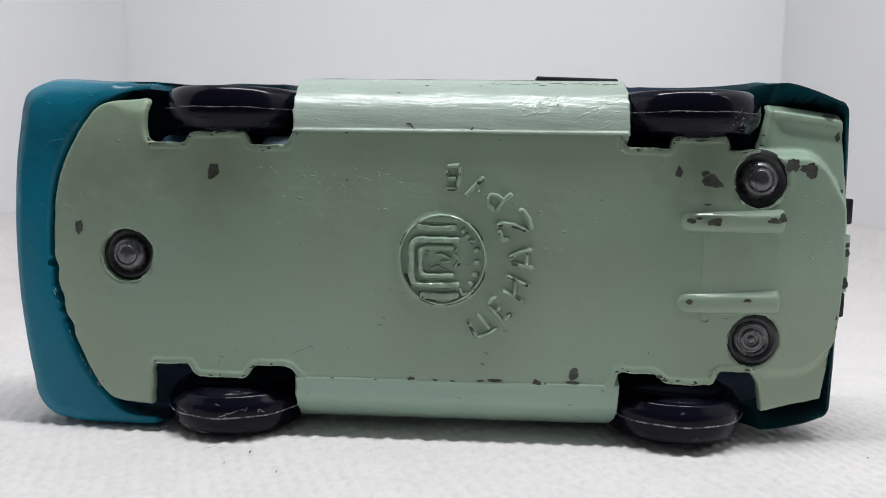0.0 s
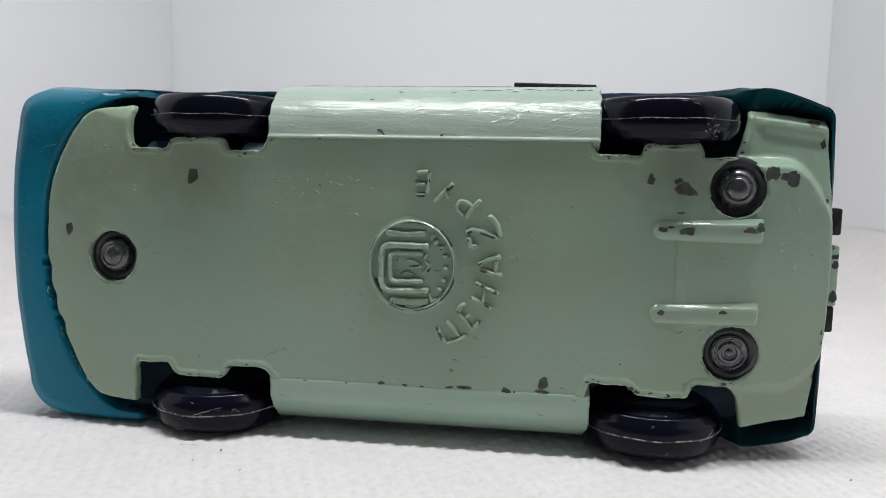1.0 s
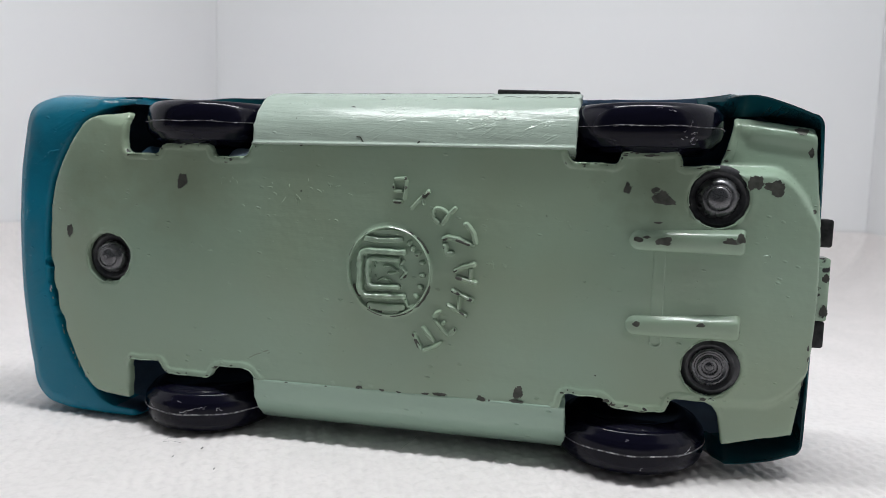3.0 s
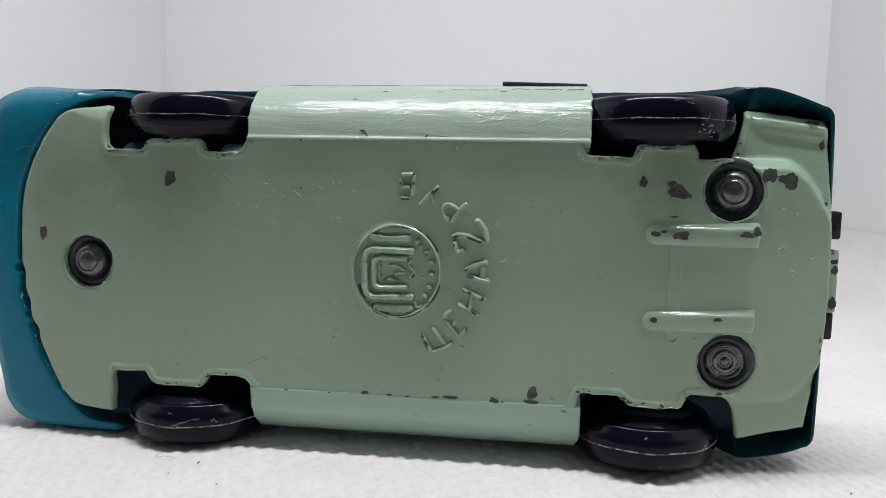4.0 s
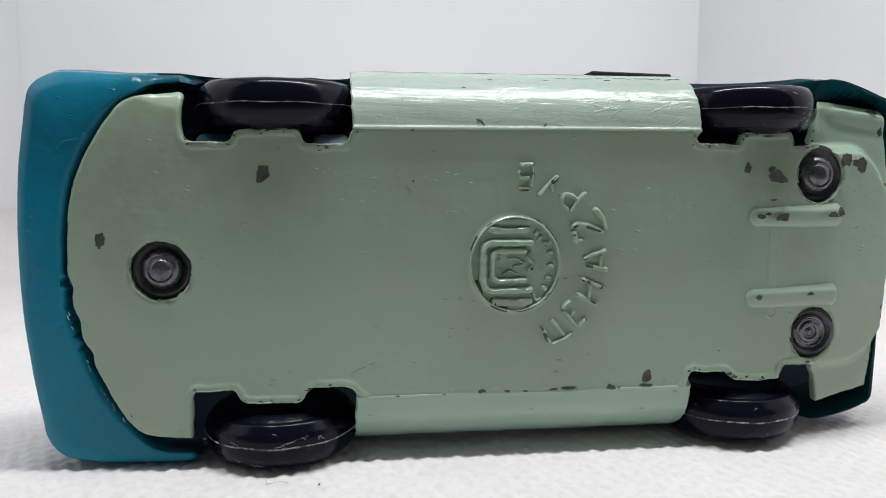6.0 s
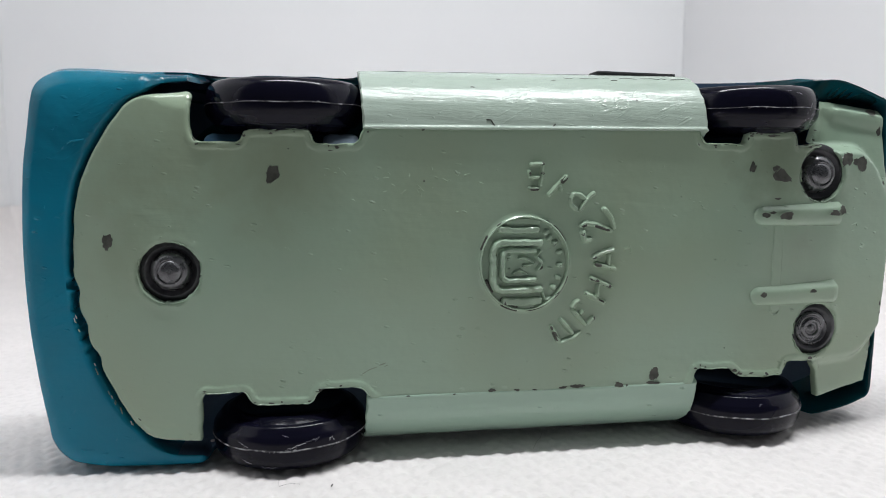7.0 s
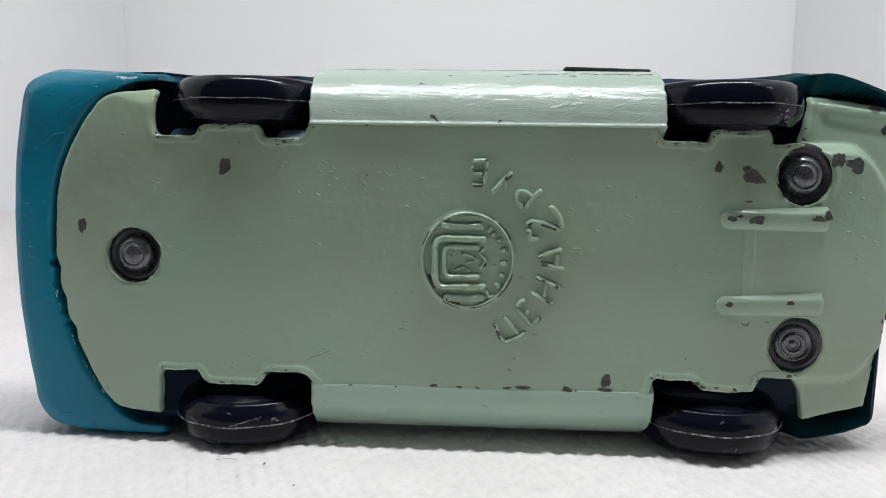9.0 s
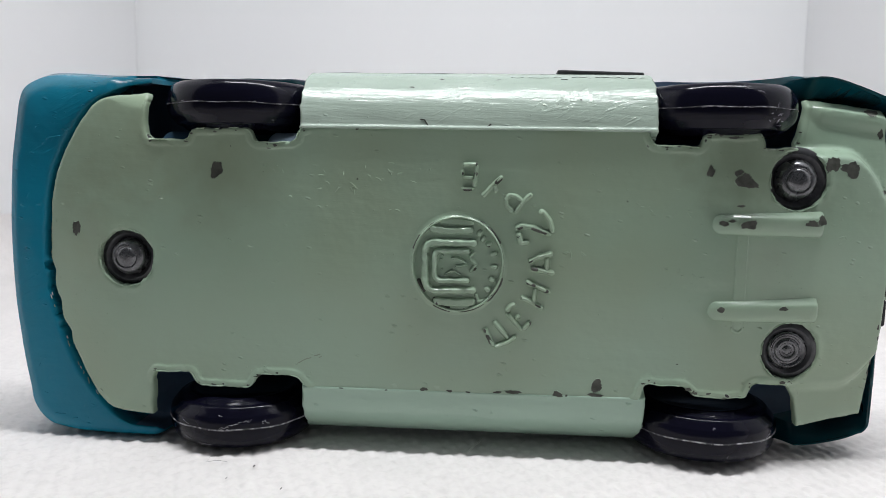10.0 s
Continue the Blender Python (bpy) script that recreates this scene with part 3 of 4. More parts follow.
def body_shell():
    outer = plan(-56.9, 48.9, 22.3, 2.2, 3.0, 3.6, 9.5, 4.6, -0.35)

    def lip(p, gap, far, deep=False):
        """From the plate's rim (far 0) to the outer plan (far 1)."""
        x, h = p
        low_side = float(smoothstep(3.0, -3.0, h) * (1 - smoothstep(-13.0, -16.0, h)))
        low_side *= far < 0.05
        gap += 0.08 * low_side + 0.10 * (far < 0.05) * noise.noise(Vector((x * 0.8, h * 0.8, 2))) + 0.38 * low_side * noise.noise(Vector((x * 1.7, h * 1.7, 6)))
        if x < FRONT:
            c, s = FRONT - x, abs(h)
            a, far_side = math.atan2(s, c), NOSE_UP if h > 0 else NOSE_LOW
            turn = [math.atan2(abs(v[1]), FRONT - v[0]) for v in far_side]
            r = float(np.interp(a, turn, [math.hypot(v[1], FRONT - v[0]) for v in far_side])) + gap
            if h < 0:
                r += 0.22 * float(smoothstep(0.0, 0.3, a)) + 1.5 * float(smoothstep(1.15, 1.42, a))
            q = (FRONT - r * math.cos(a), math.copysign(r * math.sin(a), h))
            q = (q[0], q[1] + math.copysign(1.0 * float(smoothstep(-44.0, -41.5, q[0])) * (h > 0), h))
        elif x > REAR:
            c, s = x - REAR, abs(h)
            r = ((c / (10.6 + gap)) ** 7 + (s / (19.6 + gap)) ** 7) ** (-1 / 7)
            q = (REAR + c * r, math.copysign(s * r, h))
        else:
            q = (x, math.copysign(21.0, h))
        nose = 1.0 - float(smoothstep(-39.4, -37.6, x) if h > 0 else smoothstep(-38.9, -38.0, x))
        tail = float(smoothstep(36.5, 39.5, x))
        far = 1 - (1 - far) * (0.03 + (0.97 if deep else 0.03) * tail + 0.94 * nose)
        return (q[0] + (x - q[0]) * far, q[1] + (h - q[1]) * far)

    def low(x, h, d):
        """Lift the lower edge over the wheels and the sills."""
        if -19.8 < x < 21.1:
            d = max(d, 9.7)
        for cx in WHEELS_X:
            r = ARCH_R if h > 0 or cx > 0 else 9.5
            if abs(x - cx) < r:
                d = max(d, AXLE_D + math.sqrt(r ** 2 - (x - cx) ** 2))
        return d

    def rearward(x):
        return 4.2 * float(smoothstep(34.0, 40.0, x))

    rings = []
    for gap, far, d in ((0.35, 0.0, 6.5), (0.3, 0.0, 1.8), (0.32, 0.03, 1.35), (0.3, 0.07, 1.2), (0.3, 0.12, 1.16), (0.3, 0.35, 1.15), (0.3, 0.72, 1.25), (0.3, 0.93, 1.6), (0.3, 1.0, 2.4)):
        row = []
        for p in outer:
            x, h = lip(p, gap, far, d > 6)
            thin = float(smoothstep(-43.6, -41.6, x) if h > 0 else smoothstep(-38.9, -38.0, x))
            crown = (d - 1.15) * 0.9 * float(smoothstep(11.0, 20.0, h)) if 0.3 < far else 0.0
            crown += 1.6 * max(0.0, (h - 17.6) / 4.7) ** 1.6 * float(1 - smoothstep(-36.0, -32.0, x)) * (d < 6)
            crown += 0.05 * noise.noise(Vector((x * 0.7, h * 0.7, 3))) * (0.05 < far)
            row.append(at(x, low(x, h, d + crown + (2.9 + 0.4 * (d - 1.25) - d + rearward(x) * 0.5) * thin), MID + h))
        rings.append(row)
    shells = [
        (5.6, plan(-57.2, 48.85, 22.6, 2.2, 3.2, 3.8, 9.5, 4.6, 0.05)),
        (9.8, plan(-56.6, 48.6, 22.9, 2.4, 5.5, 5.0, 9.0, 4.8, 0.6)),
        (13.5, plan(-55.0, 48.8, 21.6, 3.0, 7.0, 6.0, 9.0, 5.5)),
        (16.8, plan(-51.0, 48.0, 20.4, 3.5, 9.0, 7.0, 9.0, 6.0)),
        (18.6, plan(-44.0, 45.0, 18.8, 3.5, 9.0, 7.0, 9.0, 6.0)),
        (19.2, plan(-17.0, 38.0, 17.6, 2.5, 5.0, 5.0, 6.0, 5.0)),
        (23.5, plan(-9.5, 32.5, 16.2, 2.5, 5.0, 5.0, 6.0, 5.0)),
        (27.2, plan(-2.0, 26.0, 14.2, 2.0, 5.0, 5.0, 6.0, 5.0)),
        (28.2, plan(2.0, 22.0, 10.5, 2.0, 5.0, 5.0, 6.0, 5.0)),
    ]
    for d, pl in shells:
        rings.append([at(x, low(x, h, d + (rearward(x) if d < 9 else 0) * 0.3), MID + h) for x, h in pl])
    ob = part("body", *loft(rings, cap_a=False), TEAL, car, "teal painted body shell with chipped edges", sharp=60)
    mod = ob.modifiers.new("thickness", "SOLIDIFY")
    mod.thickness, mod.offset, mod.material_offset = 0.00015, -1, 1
    ob.data.materials.append(SHADED)
    ob.data.materials.append(TAIL_SHADE)
    for face in ob.data.polygons:  # shade painted inside the shell and on the tail; front arch darkened
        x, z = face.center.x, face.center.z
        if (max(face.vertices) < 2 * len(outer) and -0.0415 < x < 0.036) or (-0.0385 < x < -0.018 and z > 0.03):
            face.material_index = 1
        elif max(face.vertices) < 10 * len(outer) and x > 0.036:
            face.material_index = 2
    return ob


body = body_shell()

# tail bumper pieces and a side trim strip
part("bumper", *slab(48.4 * MM, 51.2 * MM, 6.9 * MM, 9.6 * MM, 28.1 * MM, 31.4 * MM, 0.0002), SOOT, body, "dark grimy metal bumper end")
part("bumper", *slab(48.42 * MM, 51.05 * MM, 6.93 * MM, 9.6 * MM, 15.9 * MM, 19.19 * MM, 0.0002), SOOT, body, "dark grimy metal bumper end")
bumper = part("bumper", *slab(48.4 * MM, 51.2 * MM, 6.9 * MM, 9.6 * MM, 19.2 * MM, 26.8 * MM, 0.0002), GREEN, body, "pale green bumper bar with bare chips")
part("side_trim", *slab(10.4 * MM, 21.1 * MM, 9.0 * MM, 12.6 * MM, 0.02 * MM, 1.0 * MM, 0.00015), SOOT, body, "dark metal trim strip on the side")
trim = slab(10.4 * MM, 21.0 * MM, 8.9 * MM, 12.4 * MM, 46.0 * MM, 46.75 * MM, 0.00012)
trim = ([(x, y, z - 0.025 * (x - 0.0104)) for x, y, z in trim[0]], trim[1])
part("side_trim", *trim, SOOT, body, "dark metal trim strip on the side")


# ---- wheels ----
def wheel(x, z, axle, inner):
    hub = lathe([(0.6, -1.9), (5.2, -1.9), (5.4, -1.7), (5.4, 1.7), (5.2, 1.9), (0.6, 1.9)], lambda a, b, h: at(x + a, axle + b, z + h), 32)
    rim = part("wheel", *hub, SOOT, car, "dark wheel with black tyre")
    ribbed = [(5.2, 2.6), (6.1, 2.98), (6.7, 3.06), (6.92, 2.99), (7.58, 2.52), (7.72, 2.44), (7.88, 2.42), (8.04, 2.38), (8.2, 2.25), (8.34, 2.05), (8.6, 1.75), (8.85, 1.45), (8.97, 1.28), (8.98, 1.22), (9.06, 1.10), (9.13, 0.85), (9.18, 0.5), (9.2, 0.2)]
    plain = [(5.2, 2.1), (6.3, 2.55), (7.3, 2.7), (7.95, 2.66), (8.25, 2.52), (8.5, 2.32), (8.7, 2.08), (8.86, 1.80), (9.0, 1.45), (9.08, 1.15), (9.14, 0.85), (9.18, 0.5), (9.2, 0.2)]
    prof = [(q, inner * h) for q, h in ribbed] + [(q, -inner * h) for q, h in plain[::-1]]
    part("tyre", *lathe(prof, lambda a, b, h: at(x + a, axle + b, z + h), 72), TYRE, rim, "glossy black plastic tyre")
    wide = 0.17 if inner > 0 else 0.10
    seam = [(9.0, -wide), (9.25, -0.4 * wide), (9.265, 0.0), (9.25, 0.4 * wide), (9.0, wide)]
    part("tread_seam", *lathe(seam, lambda a, b, h: at(x + a, axle + b, z + h + 0.05 * math.sin(9 * math.atan2(b, a))), 72), SEAM, rim, "scuffed pale mould seam")
    return rim


def scuffs(rim, x, z, axle, marks):
    """Small jagged pale scratches on the tread."""
    for x0, z0, x1, z1, w in marks:
        n = 3 + int(math.hypot(x1 - x0, z1 - z0) / 0.16)
        rings = []
        for k in range(n):
            s = k / (n - 1)
            px = x0 + (x1 - x0) * s + 0.22 * noise.noise(Vector((k * 0.83, x0, 1)))
            pz = z0 + (z1 - z0) * s + 0.22 * noise.noise(Vector((k * 0.77, z0, 5)))
            half = 0.75 * w * (0.35 + abs(1.6 * noise.noise(Vector((k * 1.3, x0, z0))))) * (0.3 + math.sin(math.pi * s))
            row = []
            for o in (-half, 0.0, half):
                q = abs(pz + o - z)
                rad = 9.215 - 0.02 * q - 0.125 * max(0.0, q - 0.5) ** 2 + (0.012 if o == 0.0 else 0.0)
                row.append(at(px, axle - math.sqrt(rad ** 2 - (px - x) ** 2), pz + o))
            rings.append(row)
        part("scuff", *loft(rings, closed=False, cap_a=False, cap_b=False), SCUFF, rim, "pale scratch on the tyre")


for wx in WHEELS_X:
    lower = (wx, 3.65, AXLE_D) if wx > 0 else (wx - 0.3, 3.2, AXLE_D - 0.8)
    upper = (wx, 41.55, AXLE_D)
    up, down = wheel(*upper, -1), wheel(*lower, 1)
    if wx > 0:
        knot = random.Random(6)
        nest = [(31.9, 41.6, 32.5, 41.65, 0.04), (29.6, 43.4, 30.4, 43.5, 0.03), (31.0, 43.3, 31.9, 43.1, 0.04), (33.3, 41.3, 33.8, 42.2, 0.05), (25.2, 41.5, 25.8, 41.55, 0.03), (27.0, 41.5, 27.5, 41.6, 0.03), (30.1, 41.55, 30.5, 41.5, 0.04)]
        for k in range(13):
            x, z, a, long = knot.uniform(32.2, 34.4), knot.uniform(39.2, 41.3), knot.uniform(-1.2, 1.2), knot.uniform(0.12, 0.5)
            nest.append((x, z, x + long * math.cos(a), z + long * math.sin(a), knot.uniform(0.035, 0.07)))
        scuffs(up, *upper, nest)
        scuffs(down, *lower, [(28.2, 5.2, 28.7, 5.5, 0.04), (35.2, 3.6, 36.0, 4.4, 0.06), (34.2, 3.4, 35.4, 3.8, 0.05), (30.0, 1.9, 30.4, 2.3, 0.04)])
    else:
        scuffs(up, *upper, [(-33.4, 41.75, -32.9, 41.8, 0.05), (-24.9, 41.6, -24.5, 41.75, 0.05)])
        scuffs(down, *lower, [(-29.0, 3.3, -26.4, 4.1, 0.06), (-28.4, 3.0, -27.6, 3.6, 0.05), (-24.2, 3.6, -23.8, 4.2, 0.05), (-33.9, 1.9, -32.8, 1.5, 0.05), (-29.2, 5.0, -28.6, 4.8, 0.04), (-31.0, 3.2, -29.9, 3.1, 0.05), (-26.4, 4.1, -25.4, 4.3, 0.04), (-25.6, 3.9, -25.3, 4.5, 0.03), (-34.2, 3.9, -33.0, 3.4, 0.04), (-23.9, 3.9, -23.4, 3.6, 0.04), (-31.8, 1.3, -30.6, 1.1, 0.05), (-30.6, 1.1, -30.1, 1.3, 0.04)])


# ---- rivets ----
def rivet(x, z, d, r, collar, head, wide=1.0):
    def place(a, b, h):
        return at(x + a, h, z + b)

    ob = part("rivet", *lathe([(q * r * wide, d + h) for q, h in head], place, 48), STEEL, car, "dark bare metal rivet in a round hole")
    part("rivet_collar", *lathe([(q * r, d + h) for q, h in collar], place, 48), GRIME, ob, "grimy dark collar")


COLLAR = [(1.10, 2.6), (1.10, 0.7), (0.98, 0.42), (0.88, 0.36), (0.80, 0.52), (0.70, 0.85), (0.55, 1.1), (0.3, 1.1)]
DOME = [(0.72, 1.4), (0.71, 0.75), (0.68, 0.35), (0.63, 0.05), (0.57, -0.20), (0.50, -0.38), (0.44, -0.46), (0.41, -0.44), (0.39, -0.40), (0.36, -0.52), (0.30, -0.66), (0.22, -0.76), (0.12, -0.80), (0.02, -0.81)]
RINGS = [(0.74, 1.4), (0.74, 0.75), (0.70, 0.52), (0.62, 0.42), (0.57, 0.50), (0.53, 0.62), (0.47, 0.62), (0.42, 0.44), (0.36, 0.38), (0.30, 0.42), (0.26, 0.6), (0.18, 0.62), (0.13, 0.46), (0.07, 0.42), (0.02, 0.42)]
rivet(-41.1, MID - 0.2, 0.25, 3.2, COLLAR, DOME)
rivet(37.4, MID + 10.25, 2.0, 3.0, [(1.15 * q if q > 0.75 else q, h) for q, h in COLLAR], DOME, 1.15)
rivet(37.6, MID - 9.6, 1.5, 3.1, COLLAR, RINGS)


# ---- raised marks on the base plate ----
def rib(z, x0, x1, r):
    """A raised rib that tapers towards its round front end."""
    rings = []
    for s in np.concatenate([0.085 * (1 - np.cos(np.linspace(0.12, math.pi / 2, 9))), np.linspace(0.1, 0.96, 18), [0.975, 0.99, 1.0]]):
        x = x0 + (x1 - x0) * s
        w = r * (0.72 + 0.28 * s) * (math.sqrt(max(0.0, 1 - (1 - s / 0.085) ** 2)) if s < 0.085 else 1.0) * (1 - 0.16 * max(0.0, (s - 0.96) / 0.04) ** 2)
        lift = (0.70 + 0.45 * s) * min(1.0, w / r + 0.05) * (1 - 0.6 * max(0.0, (s - 0.96) / 0.04) ** 2)
        base = d_at(x, z)
        shape = ((1.0, -0.25), (1.0, 0.0), (0.97, 0.14), (0.86, 0.34), (0.76, 0.53), (0.65, 0.72), (0.56, 0.86), (0.44, 0.96), (0.25, 1.0), (-0.2, 0.97), (-0.55, 0.86), (-0.78, 0.62), (-0.92, 0.32), (-1.0, 0.0), (-1.02, -0.25))
        rings.append([at(x, base - lift * up, z + 0.05 * s + w * o) for o, up in shape])
    ob = part("rib", *loft(rings, closed=False, cap_a=False), GREEN, plate, "raised cast rib in worn pale green paint", sharp=50)
    return ob


rib(28.6, 27.6, 40.6, 1.55), rib(18.6, 27.6, 40.6, 1.55)


def clip(x0, x1, material, label):
    """A bevelled tongue whose slanted face shows in the wheel opening."""
    rings = []
    for x, i in ((x0, 0.5), (x0 + 0.3, 0.2), (x0 + 0.8, 0.0), ((x0 + x1) / 2, 0.06), (x1 - 0.7, 0.0), (x1 - 0.25, 0.15), (x1, 0.4)):
        rings.append([at(x, d + i * 0.4, z) for d, z in ((1.15, 36.6), (1.18, 36.95 - i), (1.35, 37.2 - i), (1.7, 37.5 - i), (2.2, 37.85 - i), (2.8, 38.2 - i), (3.3, 38.35 - i), (4.6, 38.1), (4.6, 36.6))])
    part("inner_tongue", *loft(rings), material, body, label)


# The first one's pale colour stands for a bluish glint in the opening.
clip(-24.3, -20.3, GLINT, "pale blue grey plastic clip inside the wheel opening")
clip(-37.4, -32.9, NAVY, "dark blue plastic clip inside the wheel opening")
# Added block, no known part of the car: navy fill behind the openings.
part("filler_block", *slab(-37.4 * MM, 37.0 * MM, 3.8 * MM, 10.0 * MM, 10.2 * MM, 36.7 * MM, 0.0006), FILLER, body, "dark navy inner chassis behind the wheel openings")


def band(name, pts, w, h, label=""):
    """A raised flat-topped band with sloping flanks."""
    p = [Vector((x, z)) for x, z in pts]
    rings = []
    for i, q in enumerate(p):
        t = (p[min(i + 1, len(p) - 1)] - p[max(i - 1, 0)]).normalized()
        u = Vector((-t.y, t.x))
        row = []
        for o, up in ((-w, -0.12), (-w + 0.05, h * 0.35), (-w + 0.16, h), (w - 0.16, h), (w - 0.05, h * 0.35), (w, -0.12)):
            c = q + u * (o + 0.03 * noise.noise(Vector((q.x * 3, q.y * 3, o))))
            row.append(at(c.x, d_at(c.x, c.y) - up - 0.03 * noise.noise(Vector((q.x * 2, q.y * 2, 9))), c.y))
        rings.append(row)
    return part(name, *loft(rings), GREEN, plate, label, sharp=25)


def ring_points(cx, cz, r, a0, a1, n):
    return [(cx + r * math.cos(radians(a)), cz + r * math.sin(radians(a))) for a in np.linspace(a0, a1, n)]


# a low flat rib across the other two, with a round lower end
cross = [(31.15, z) for z in np.linspace(29.4, 16.6, 30)]
band("rib", cross, 0.74, 0.10, "low flat cast rib in pale green paint")
band("rib", ring_points(31.15, 16.75, 0.60, 180, 360, 15), 0.22, 0.14)


# raised lettering and the round emblem: ridges as the graver cut them into the mould
def dense(pts, step=0.16):
    out = [Vector(pts[0])]
    for a, b in zip(pts, pts[1:]):
        a, b = Vector(a), Vector(b)
        k = max(1, int((b - a).length / step))
        out += [a.lerp(b, (m + 1) / k) for m in range(k)]
    return out


def ridge(pts, w, h, seed=0.0, foot=-0.10, crest=0.45):
    """Verts and faces of a raised stroke along (x, z): steep flanks, a narrow uneven crest, rounded ends."""
    p = dense(pts)
    smooth = [(p[max(i - 1, 0)] + 2 * q + p[min(i + 1, len(p) - 1)]) / 4 if 0 < i < len(p) - 1 else q for i, q in enumerate(p)]
    rings, n = [], len(smooth)
    for i, q in enumerate(smooth):
        t = (smooth[min(i + 1, n - 1)] - smooth[max(i - 1, 0)]).normalized()
        u = Vector((-t.y, t.x))
        reach = min(i, n - 1 - i) * 0.16
        end = math.sqrt(max(0.06, 1 - max(0.0, 1 - reach / w) ** 2)) if reach < w else 1.0
        ww = w * (0.35 + 0.65 * end) * (1 + 0.22 * noise.noise(Vector((q.x * 1.6, q.y * 1.6, seed))))
        hh = h * (0.25 + 0.75 * end) * (1 + 0.35 * noise.noise(Vector((q.x * 1.1, q.y * 1.1, seed + 5))))
        row = []
        far = crest + 0.22  # a bevel between flank and crest
        bevel = min(0.8 * far, 0.20 * abs(hh) / ww)
        for o, up in ((-1.30, foot), (-1.12, 0.06 * hh), (-far, 0.76 * hh), (bevel - far, 0.98 * hh), (0.0, hh), (far - bevel, 0.98 * hh), (far, 0.76 * hh), (1.12, 0.06 * hh), (1.30, foot)):
            c = q + u * (o * ww + 0.024 * noise.noise(Vector((q.x * 4, q.y * 4, o + seed))))
            row.append(at(c.x, d_at(c.x, c.y) - up, c.y))
        rings.append(row)
    return loft(rings)


def joined(pieces):
    verts, faces = [], []
    for v, f in pieces:
        k = len(verts)
        verts += v
        faces += [tuple(i + k for i in g) for g in f]
    return verts, faces


def letter(strokes, bare=(), w=0.29, h=0.56):
    """One cast letter; bare: where the paint is worn off its crest."""
    ob = part("letter", *joined([ridge(q, w, h, k * 3.7 + q[0][0]) for k, q in enumerate(strokes)]), GREEN, plate, "raised cast letter in worn pale green paint", sharp=32)
    for a, b, wide in bare:
        m = ((a[0] + b[0]) / 2 + 0.04, (a[1] + b[1]) / 2 - 0.03)
        part("paint_chip", *ridge([a, m, b], wide, 0.06, a[0], foot=0.2 - h), CHIP, ob, "dark bare metal worn on a raised letter").location.y = -h * 0.90 * MM


letter([[(2.05, 15.85), (3.25, 13.65)], [(3.25, 13.65), (4.9, 14.3), (5.85, 15.0)], [(3.15, 16.7), (4.95, 14.65)]], [((2.05, 15.75), (2.25, 15.35), 0.15), ((2.35, 15.15), (3.0, 14.0), 0.19)])
letter([[(4.6, 17.8), (6.55, 15.65)], [(4.62, 17.8), (5.05, 18.55), (5.65, 18.8)], [(5.6, 17.0), (6.2, 17.5)], [(6.55, 15.75), (7.1, 16.3), (7.45, 16.8)]], [((7.2, 16.35), (7.4, 16.75), 0.15), ((4.95, 17.35), (5.4, 16.95), 0.10)])
letter([[(6.75, 21.55), (8.1, 20.95), (9.65, 20.22)], [(6.2, 19.68), (7.6, 19.02), (8.9, 18.33)], [(7.95, 20.85), (7.75, 19.05)]], [((6.95, 21.45), (7.9, 21.0), 0.17), ((8.3, 20.8), (9.4, 20.35), 0.18), ((7.9, 18.85), (8.6, 18.5), 0.09)], 0.31)
letter([[(7.0, 23.75), (8.2, 24.4), (9.8, 24.85)], [(7.25, 23.15), (8.55, 22.82), (10.05, 22.48)], [(9.2, 24.4), (9.1, 22.8)]], [((7.3, 23.1), (8.2, 22.9), 0.16), ((9.0, 22.7), (9.7, 22.55), 0.10), ((7.05, 23.75), (7.5, 24.0), 0.10)], 0.31)
letter([[(5.4, 27.6), (6.15, 28.0), (7.5, 27.75), (9.55, 27.0)], [(9.7, 27.15), (9.25, 28.6), (8.5, 29.65), (8.05, 29.5)], [(5.75, 27.3), (6.05, 25.95), (7.05, 26.1)]], [((5.6, 27.62), (6.2, 27.85), 0.14), ((7.2, 27.7), (9.0, 27.12), 0.13)], 0.32)
letter([[(5.3, 29.35), (6.2, 30.75), (7.2, 31.65)], [(6.2, 30.75), (5.35, 31.35), (4.6, 31.45), (4.25, 30.9), (4.35, 30.2), (5.15, 29.5)]], [((5.8, 30.3), (6.0, 30.55), 0.08)], 0.26, 0.46)
letter([[(1.45, 31.2), (2.75, 32.6), (3.8, 33.6)], [(2.85, 32.6), (3.15, 31.75)]], [((2.95, 32.75), (3.7, 33.5), 0.19)], 0.26, 0.54)
letter([[(-0.8, 34.85), (0.9, 34.95)], [(-0.8, 34.3), (-0.72, 33.55)], [(0.78, 34.9), (0.72, 33.5), (0.52, 32.25)], [(-0.85, 33.42), (0.5, 33.42)], [(-0.9, 32.15), (0.48, 32.15)]],
       [((0.55, 34.95), (0.9, 34.95), 0.17), ((0.74, 34.1), (0.74, 33.6), 0.18), ((-0.7, 32.0), (0.3, 32.0), 0.12), ((-0.78, 34.0), (-0.75, 33.7), 0.11)], 0.235, 0.54)

EX, EZ = -1.2, 23.38


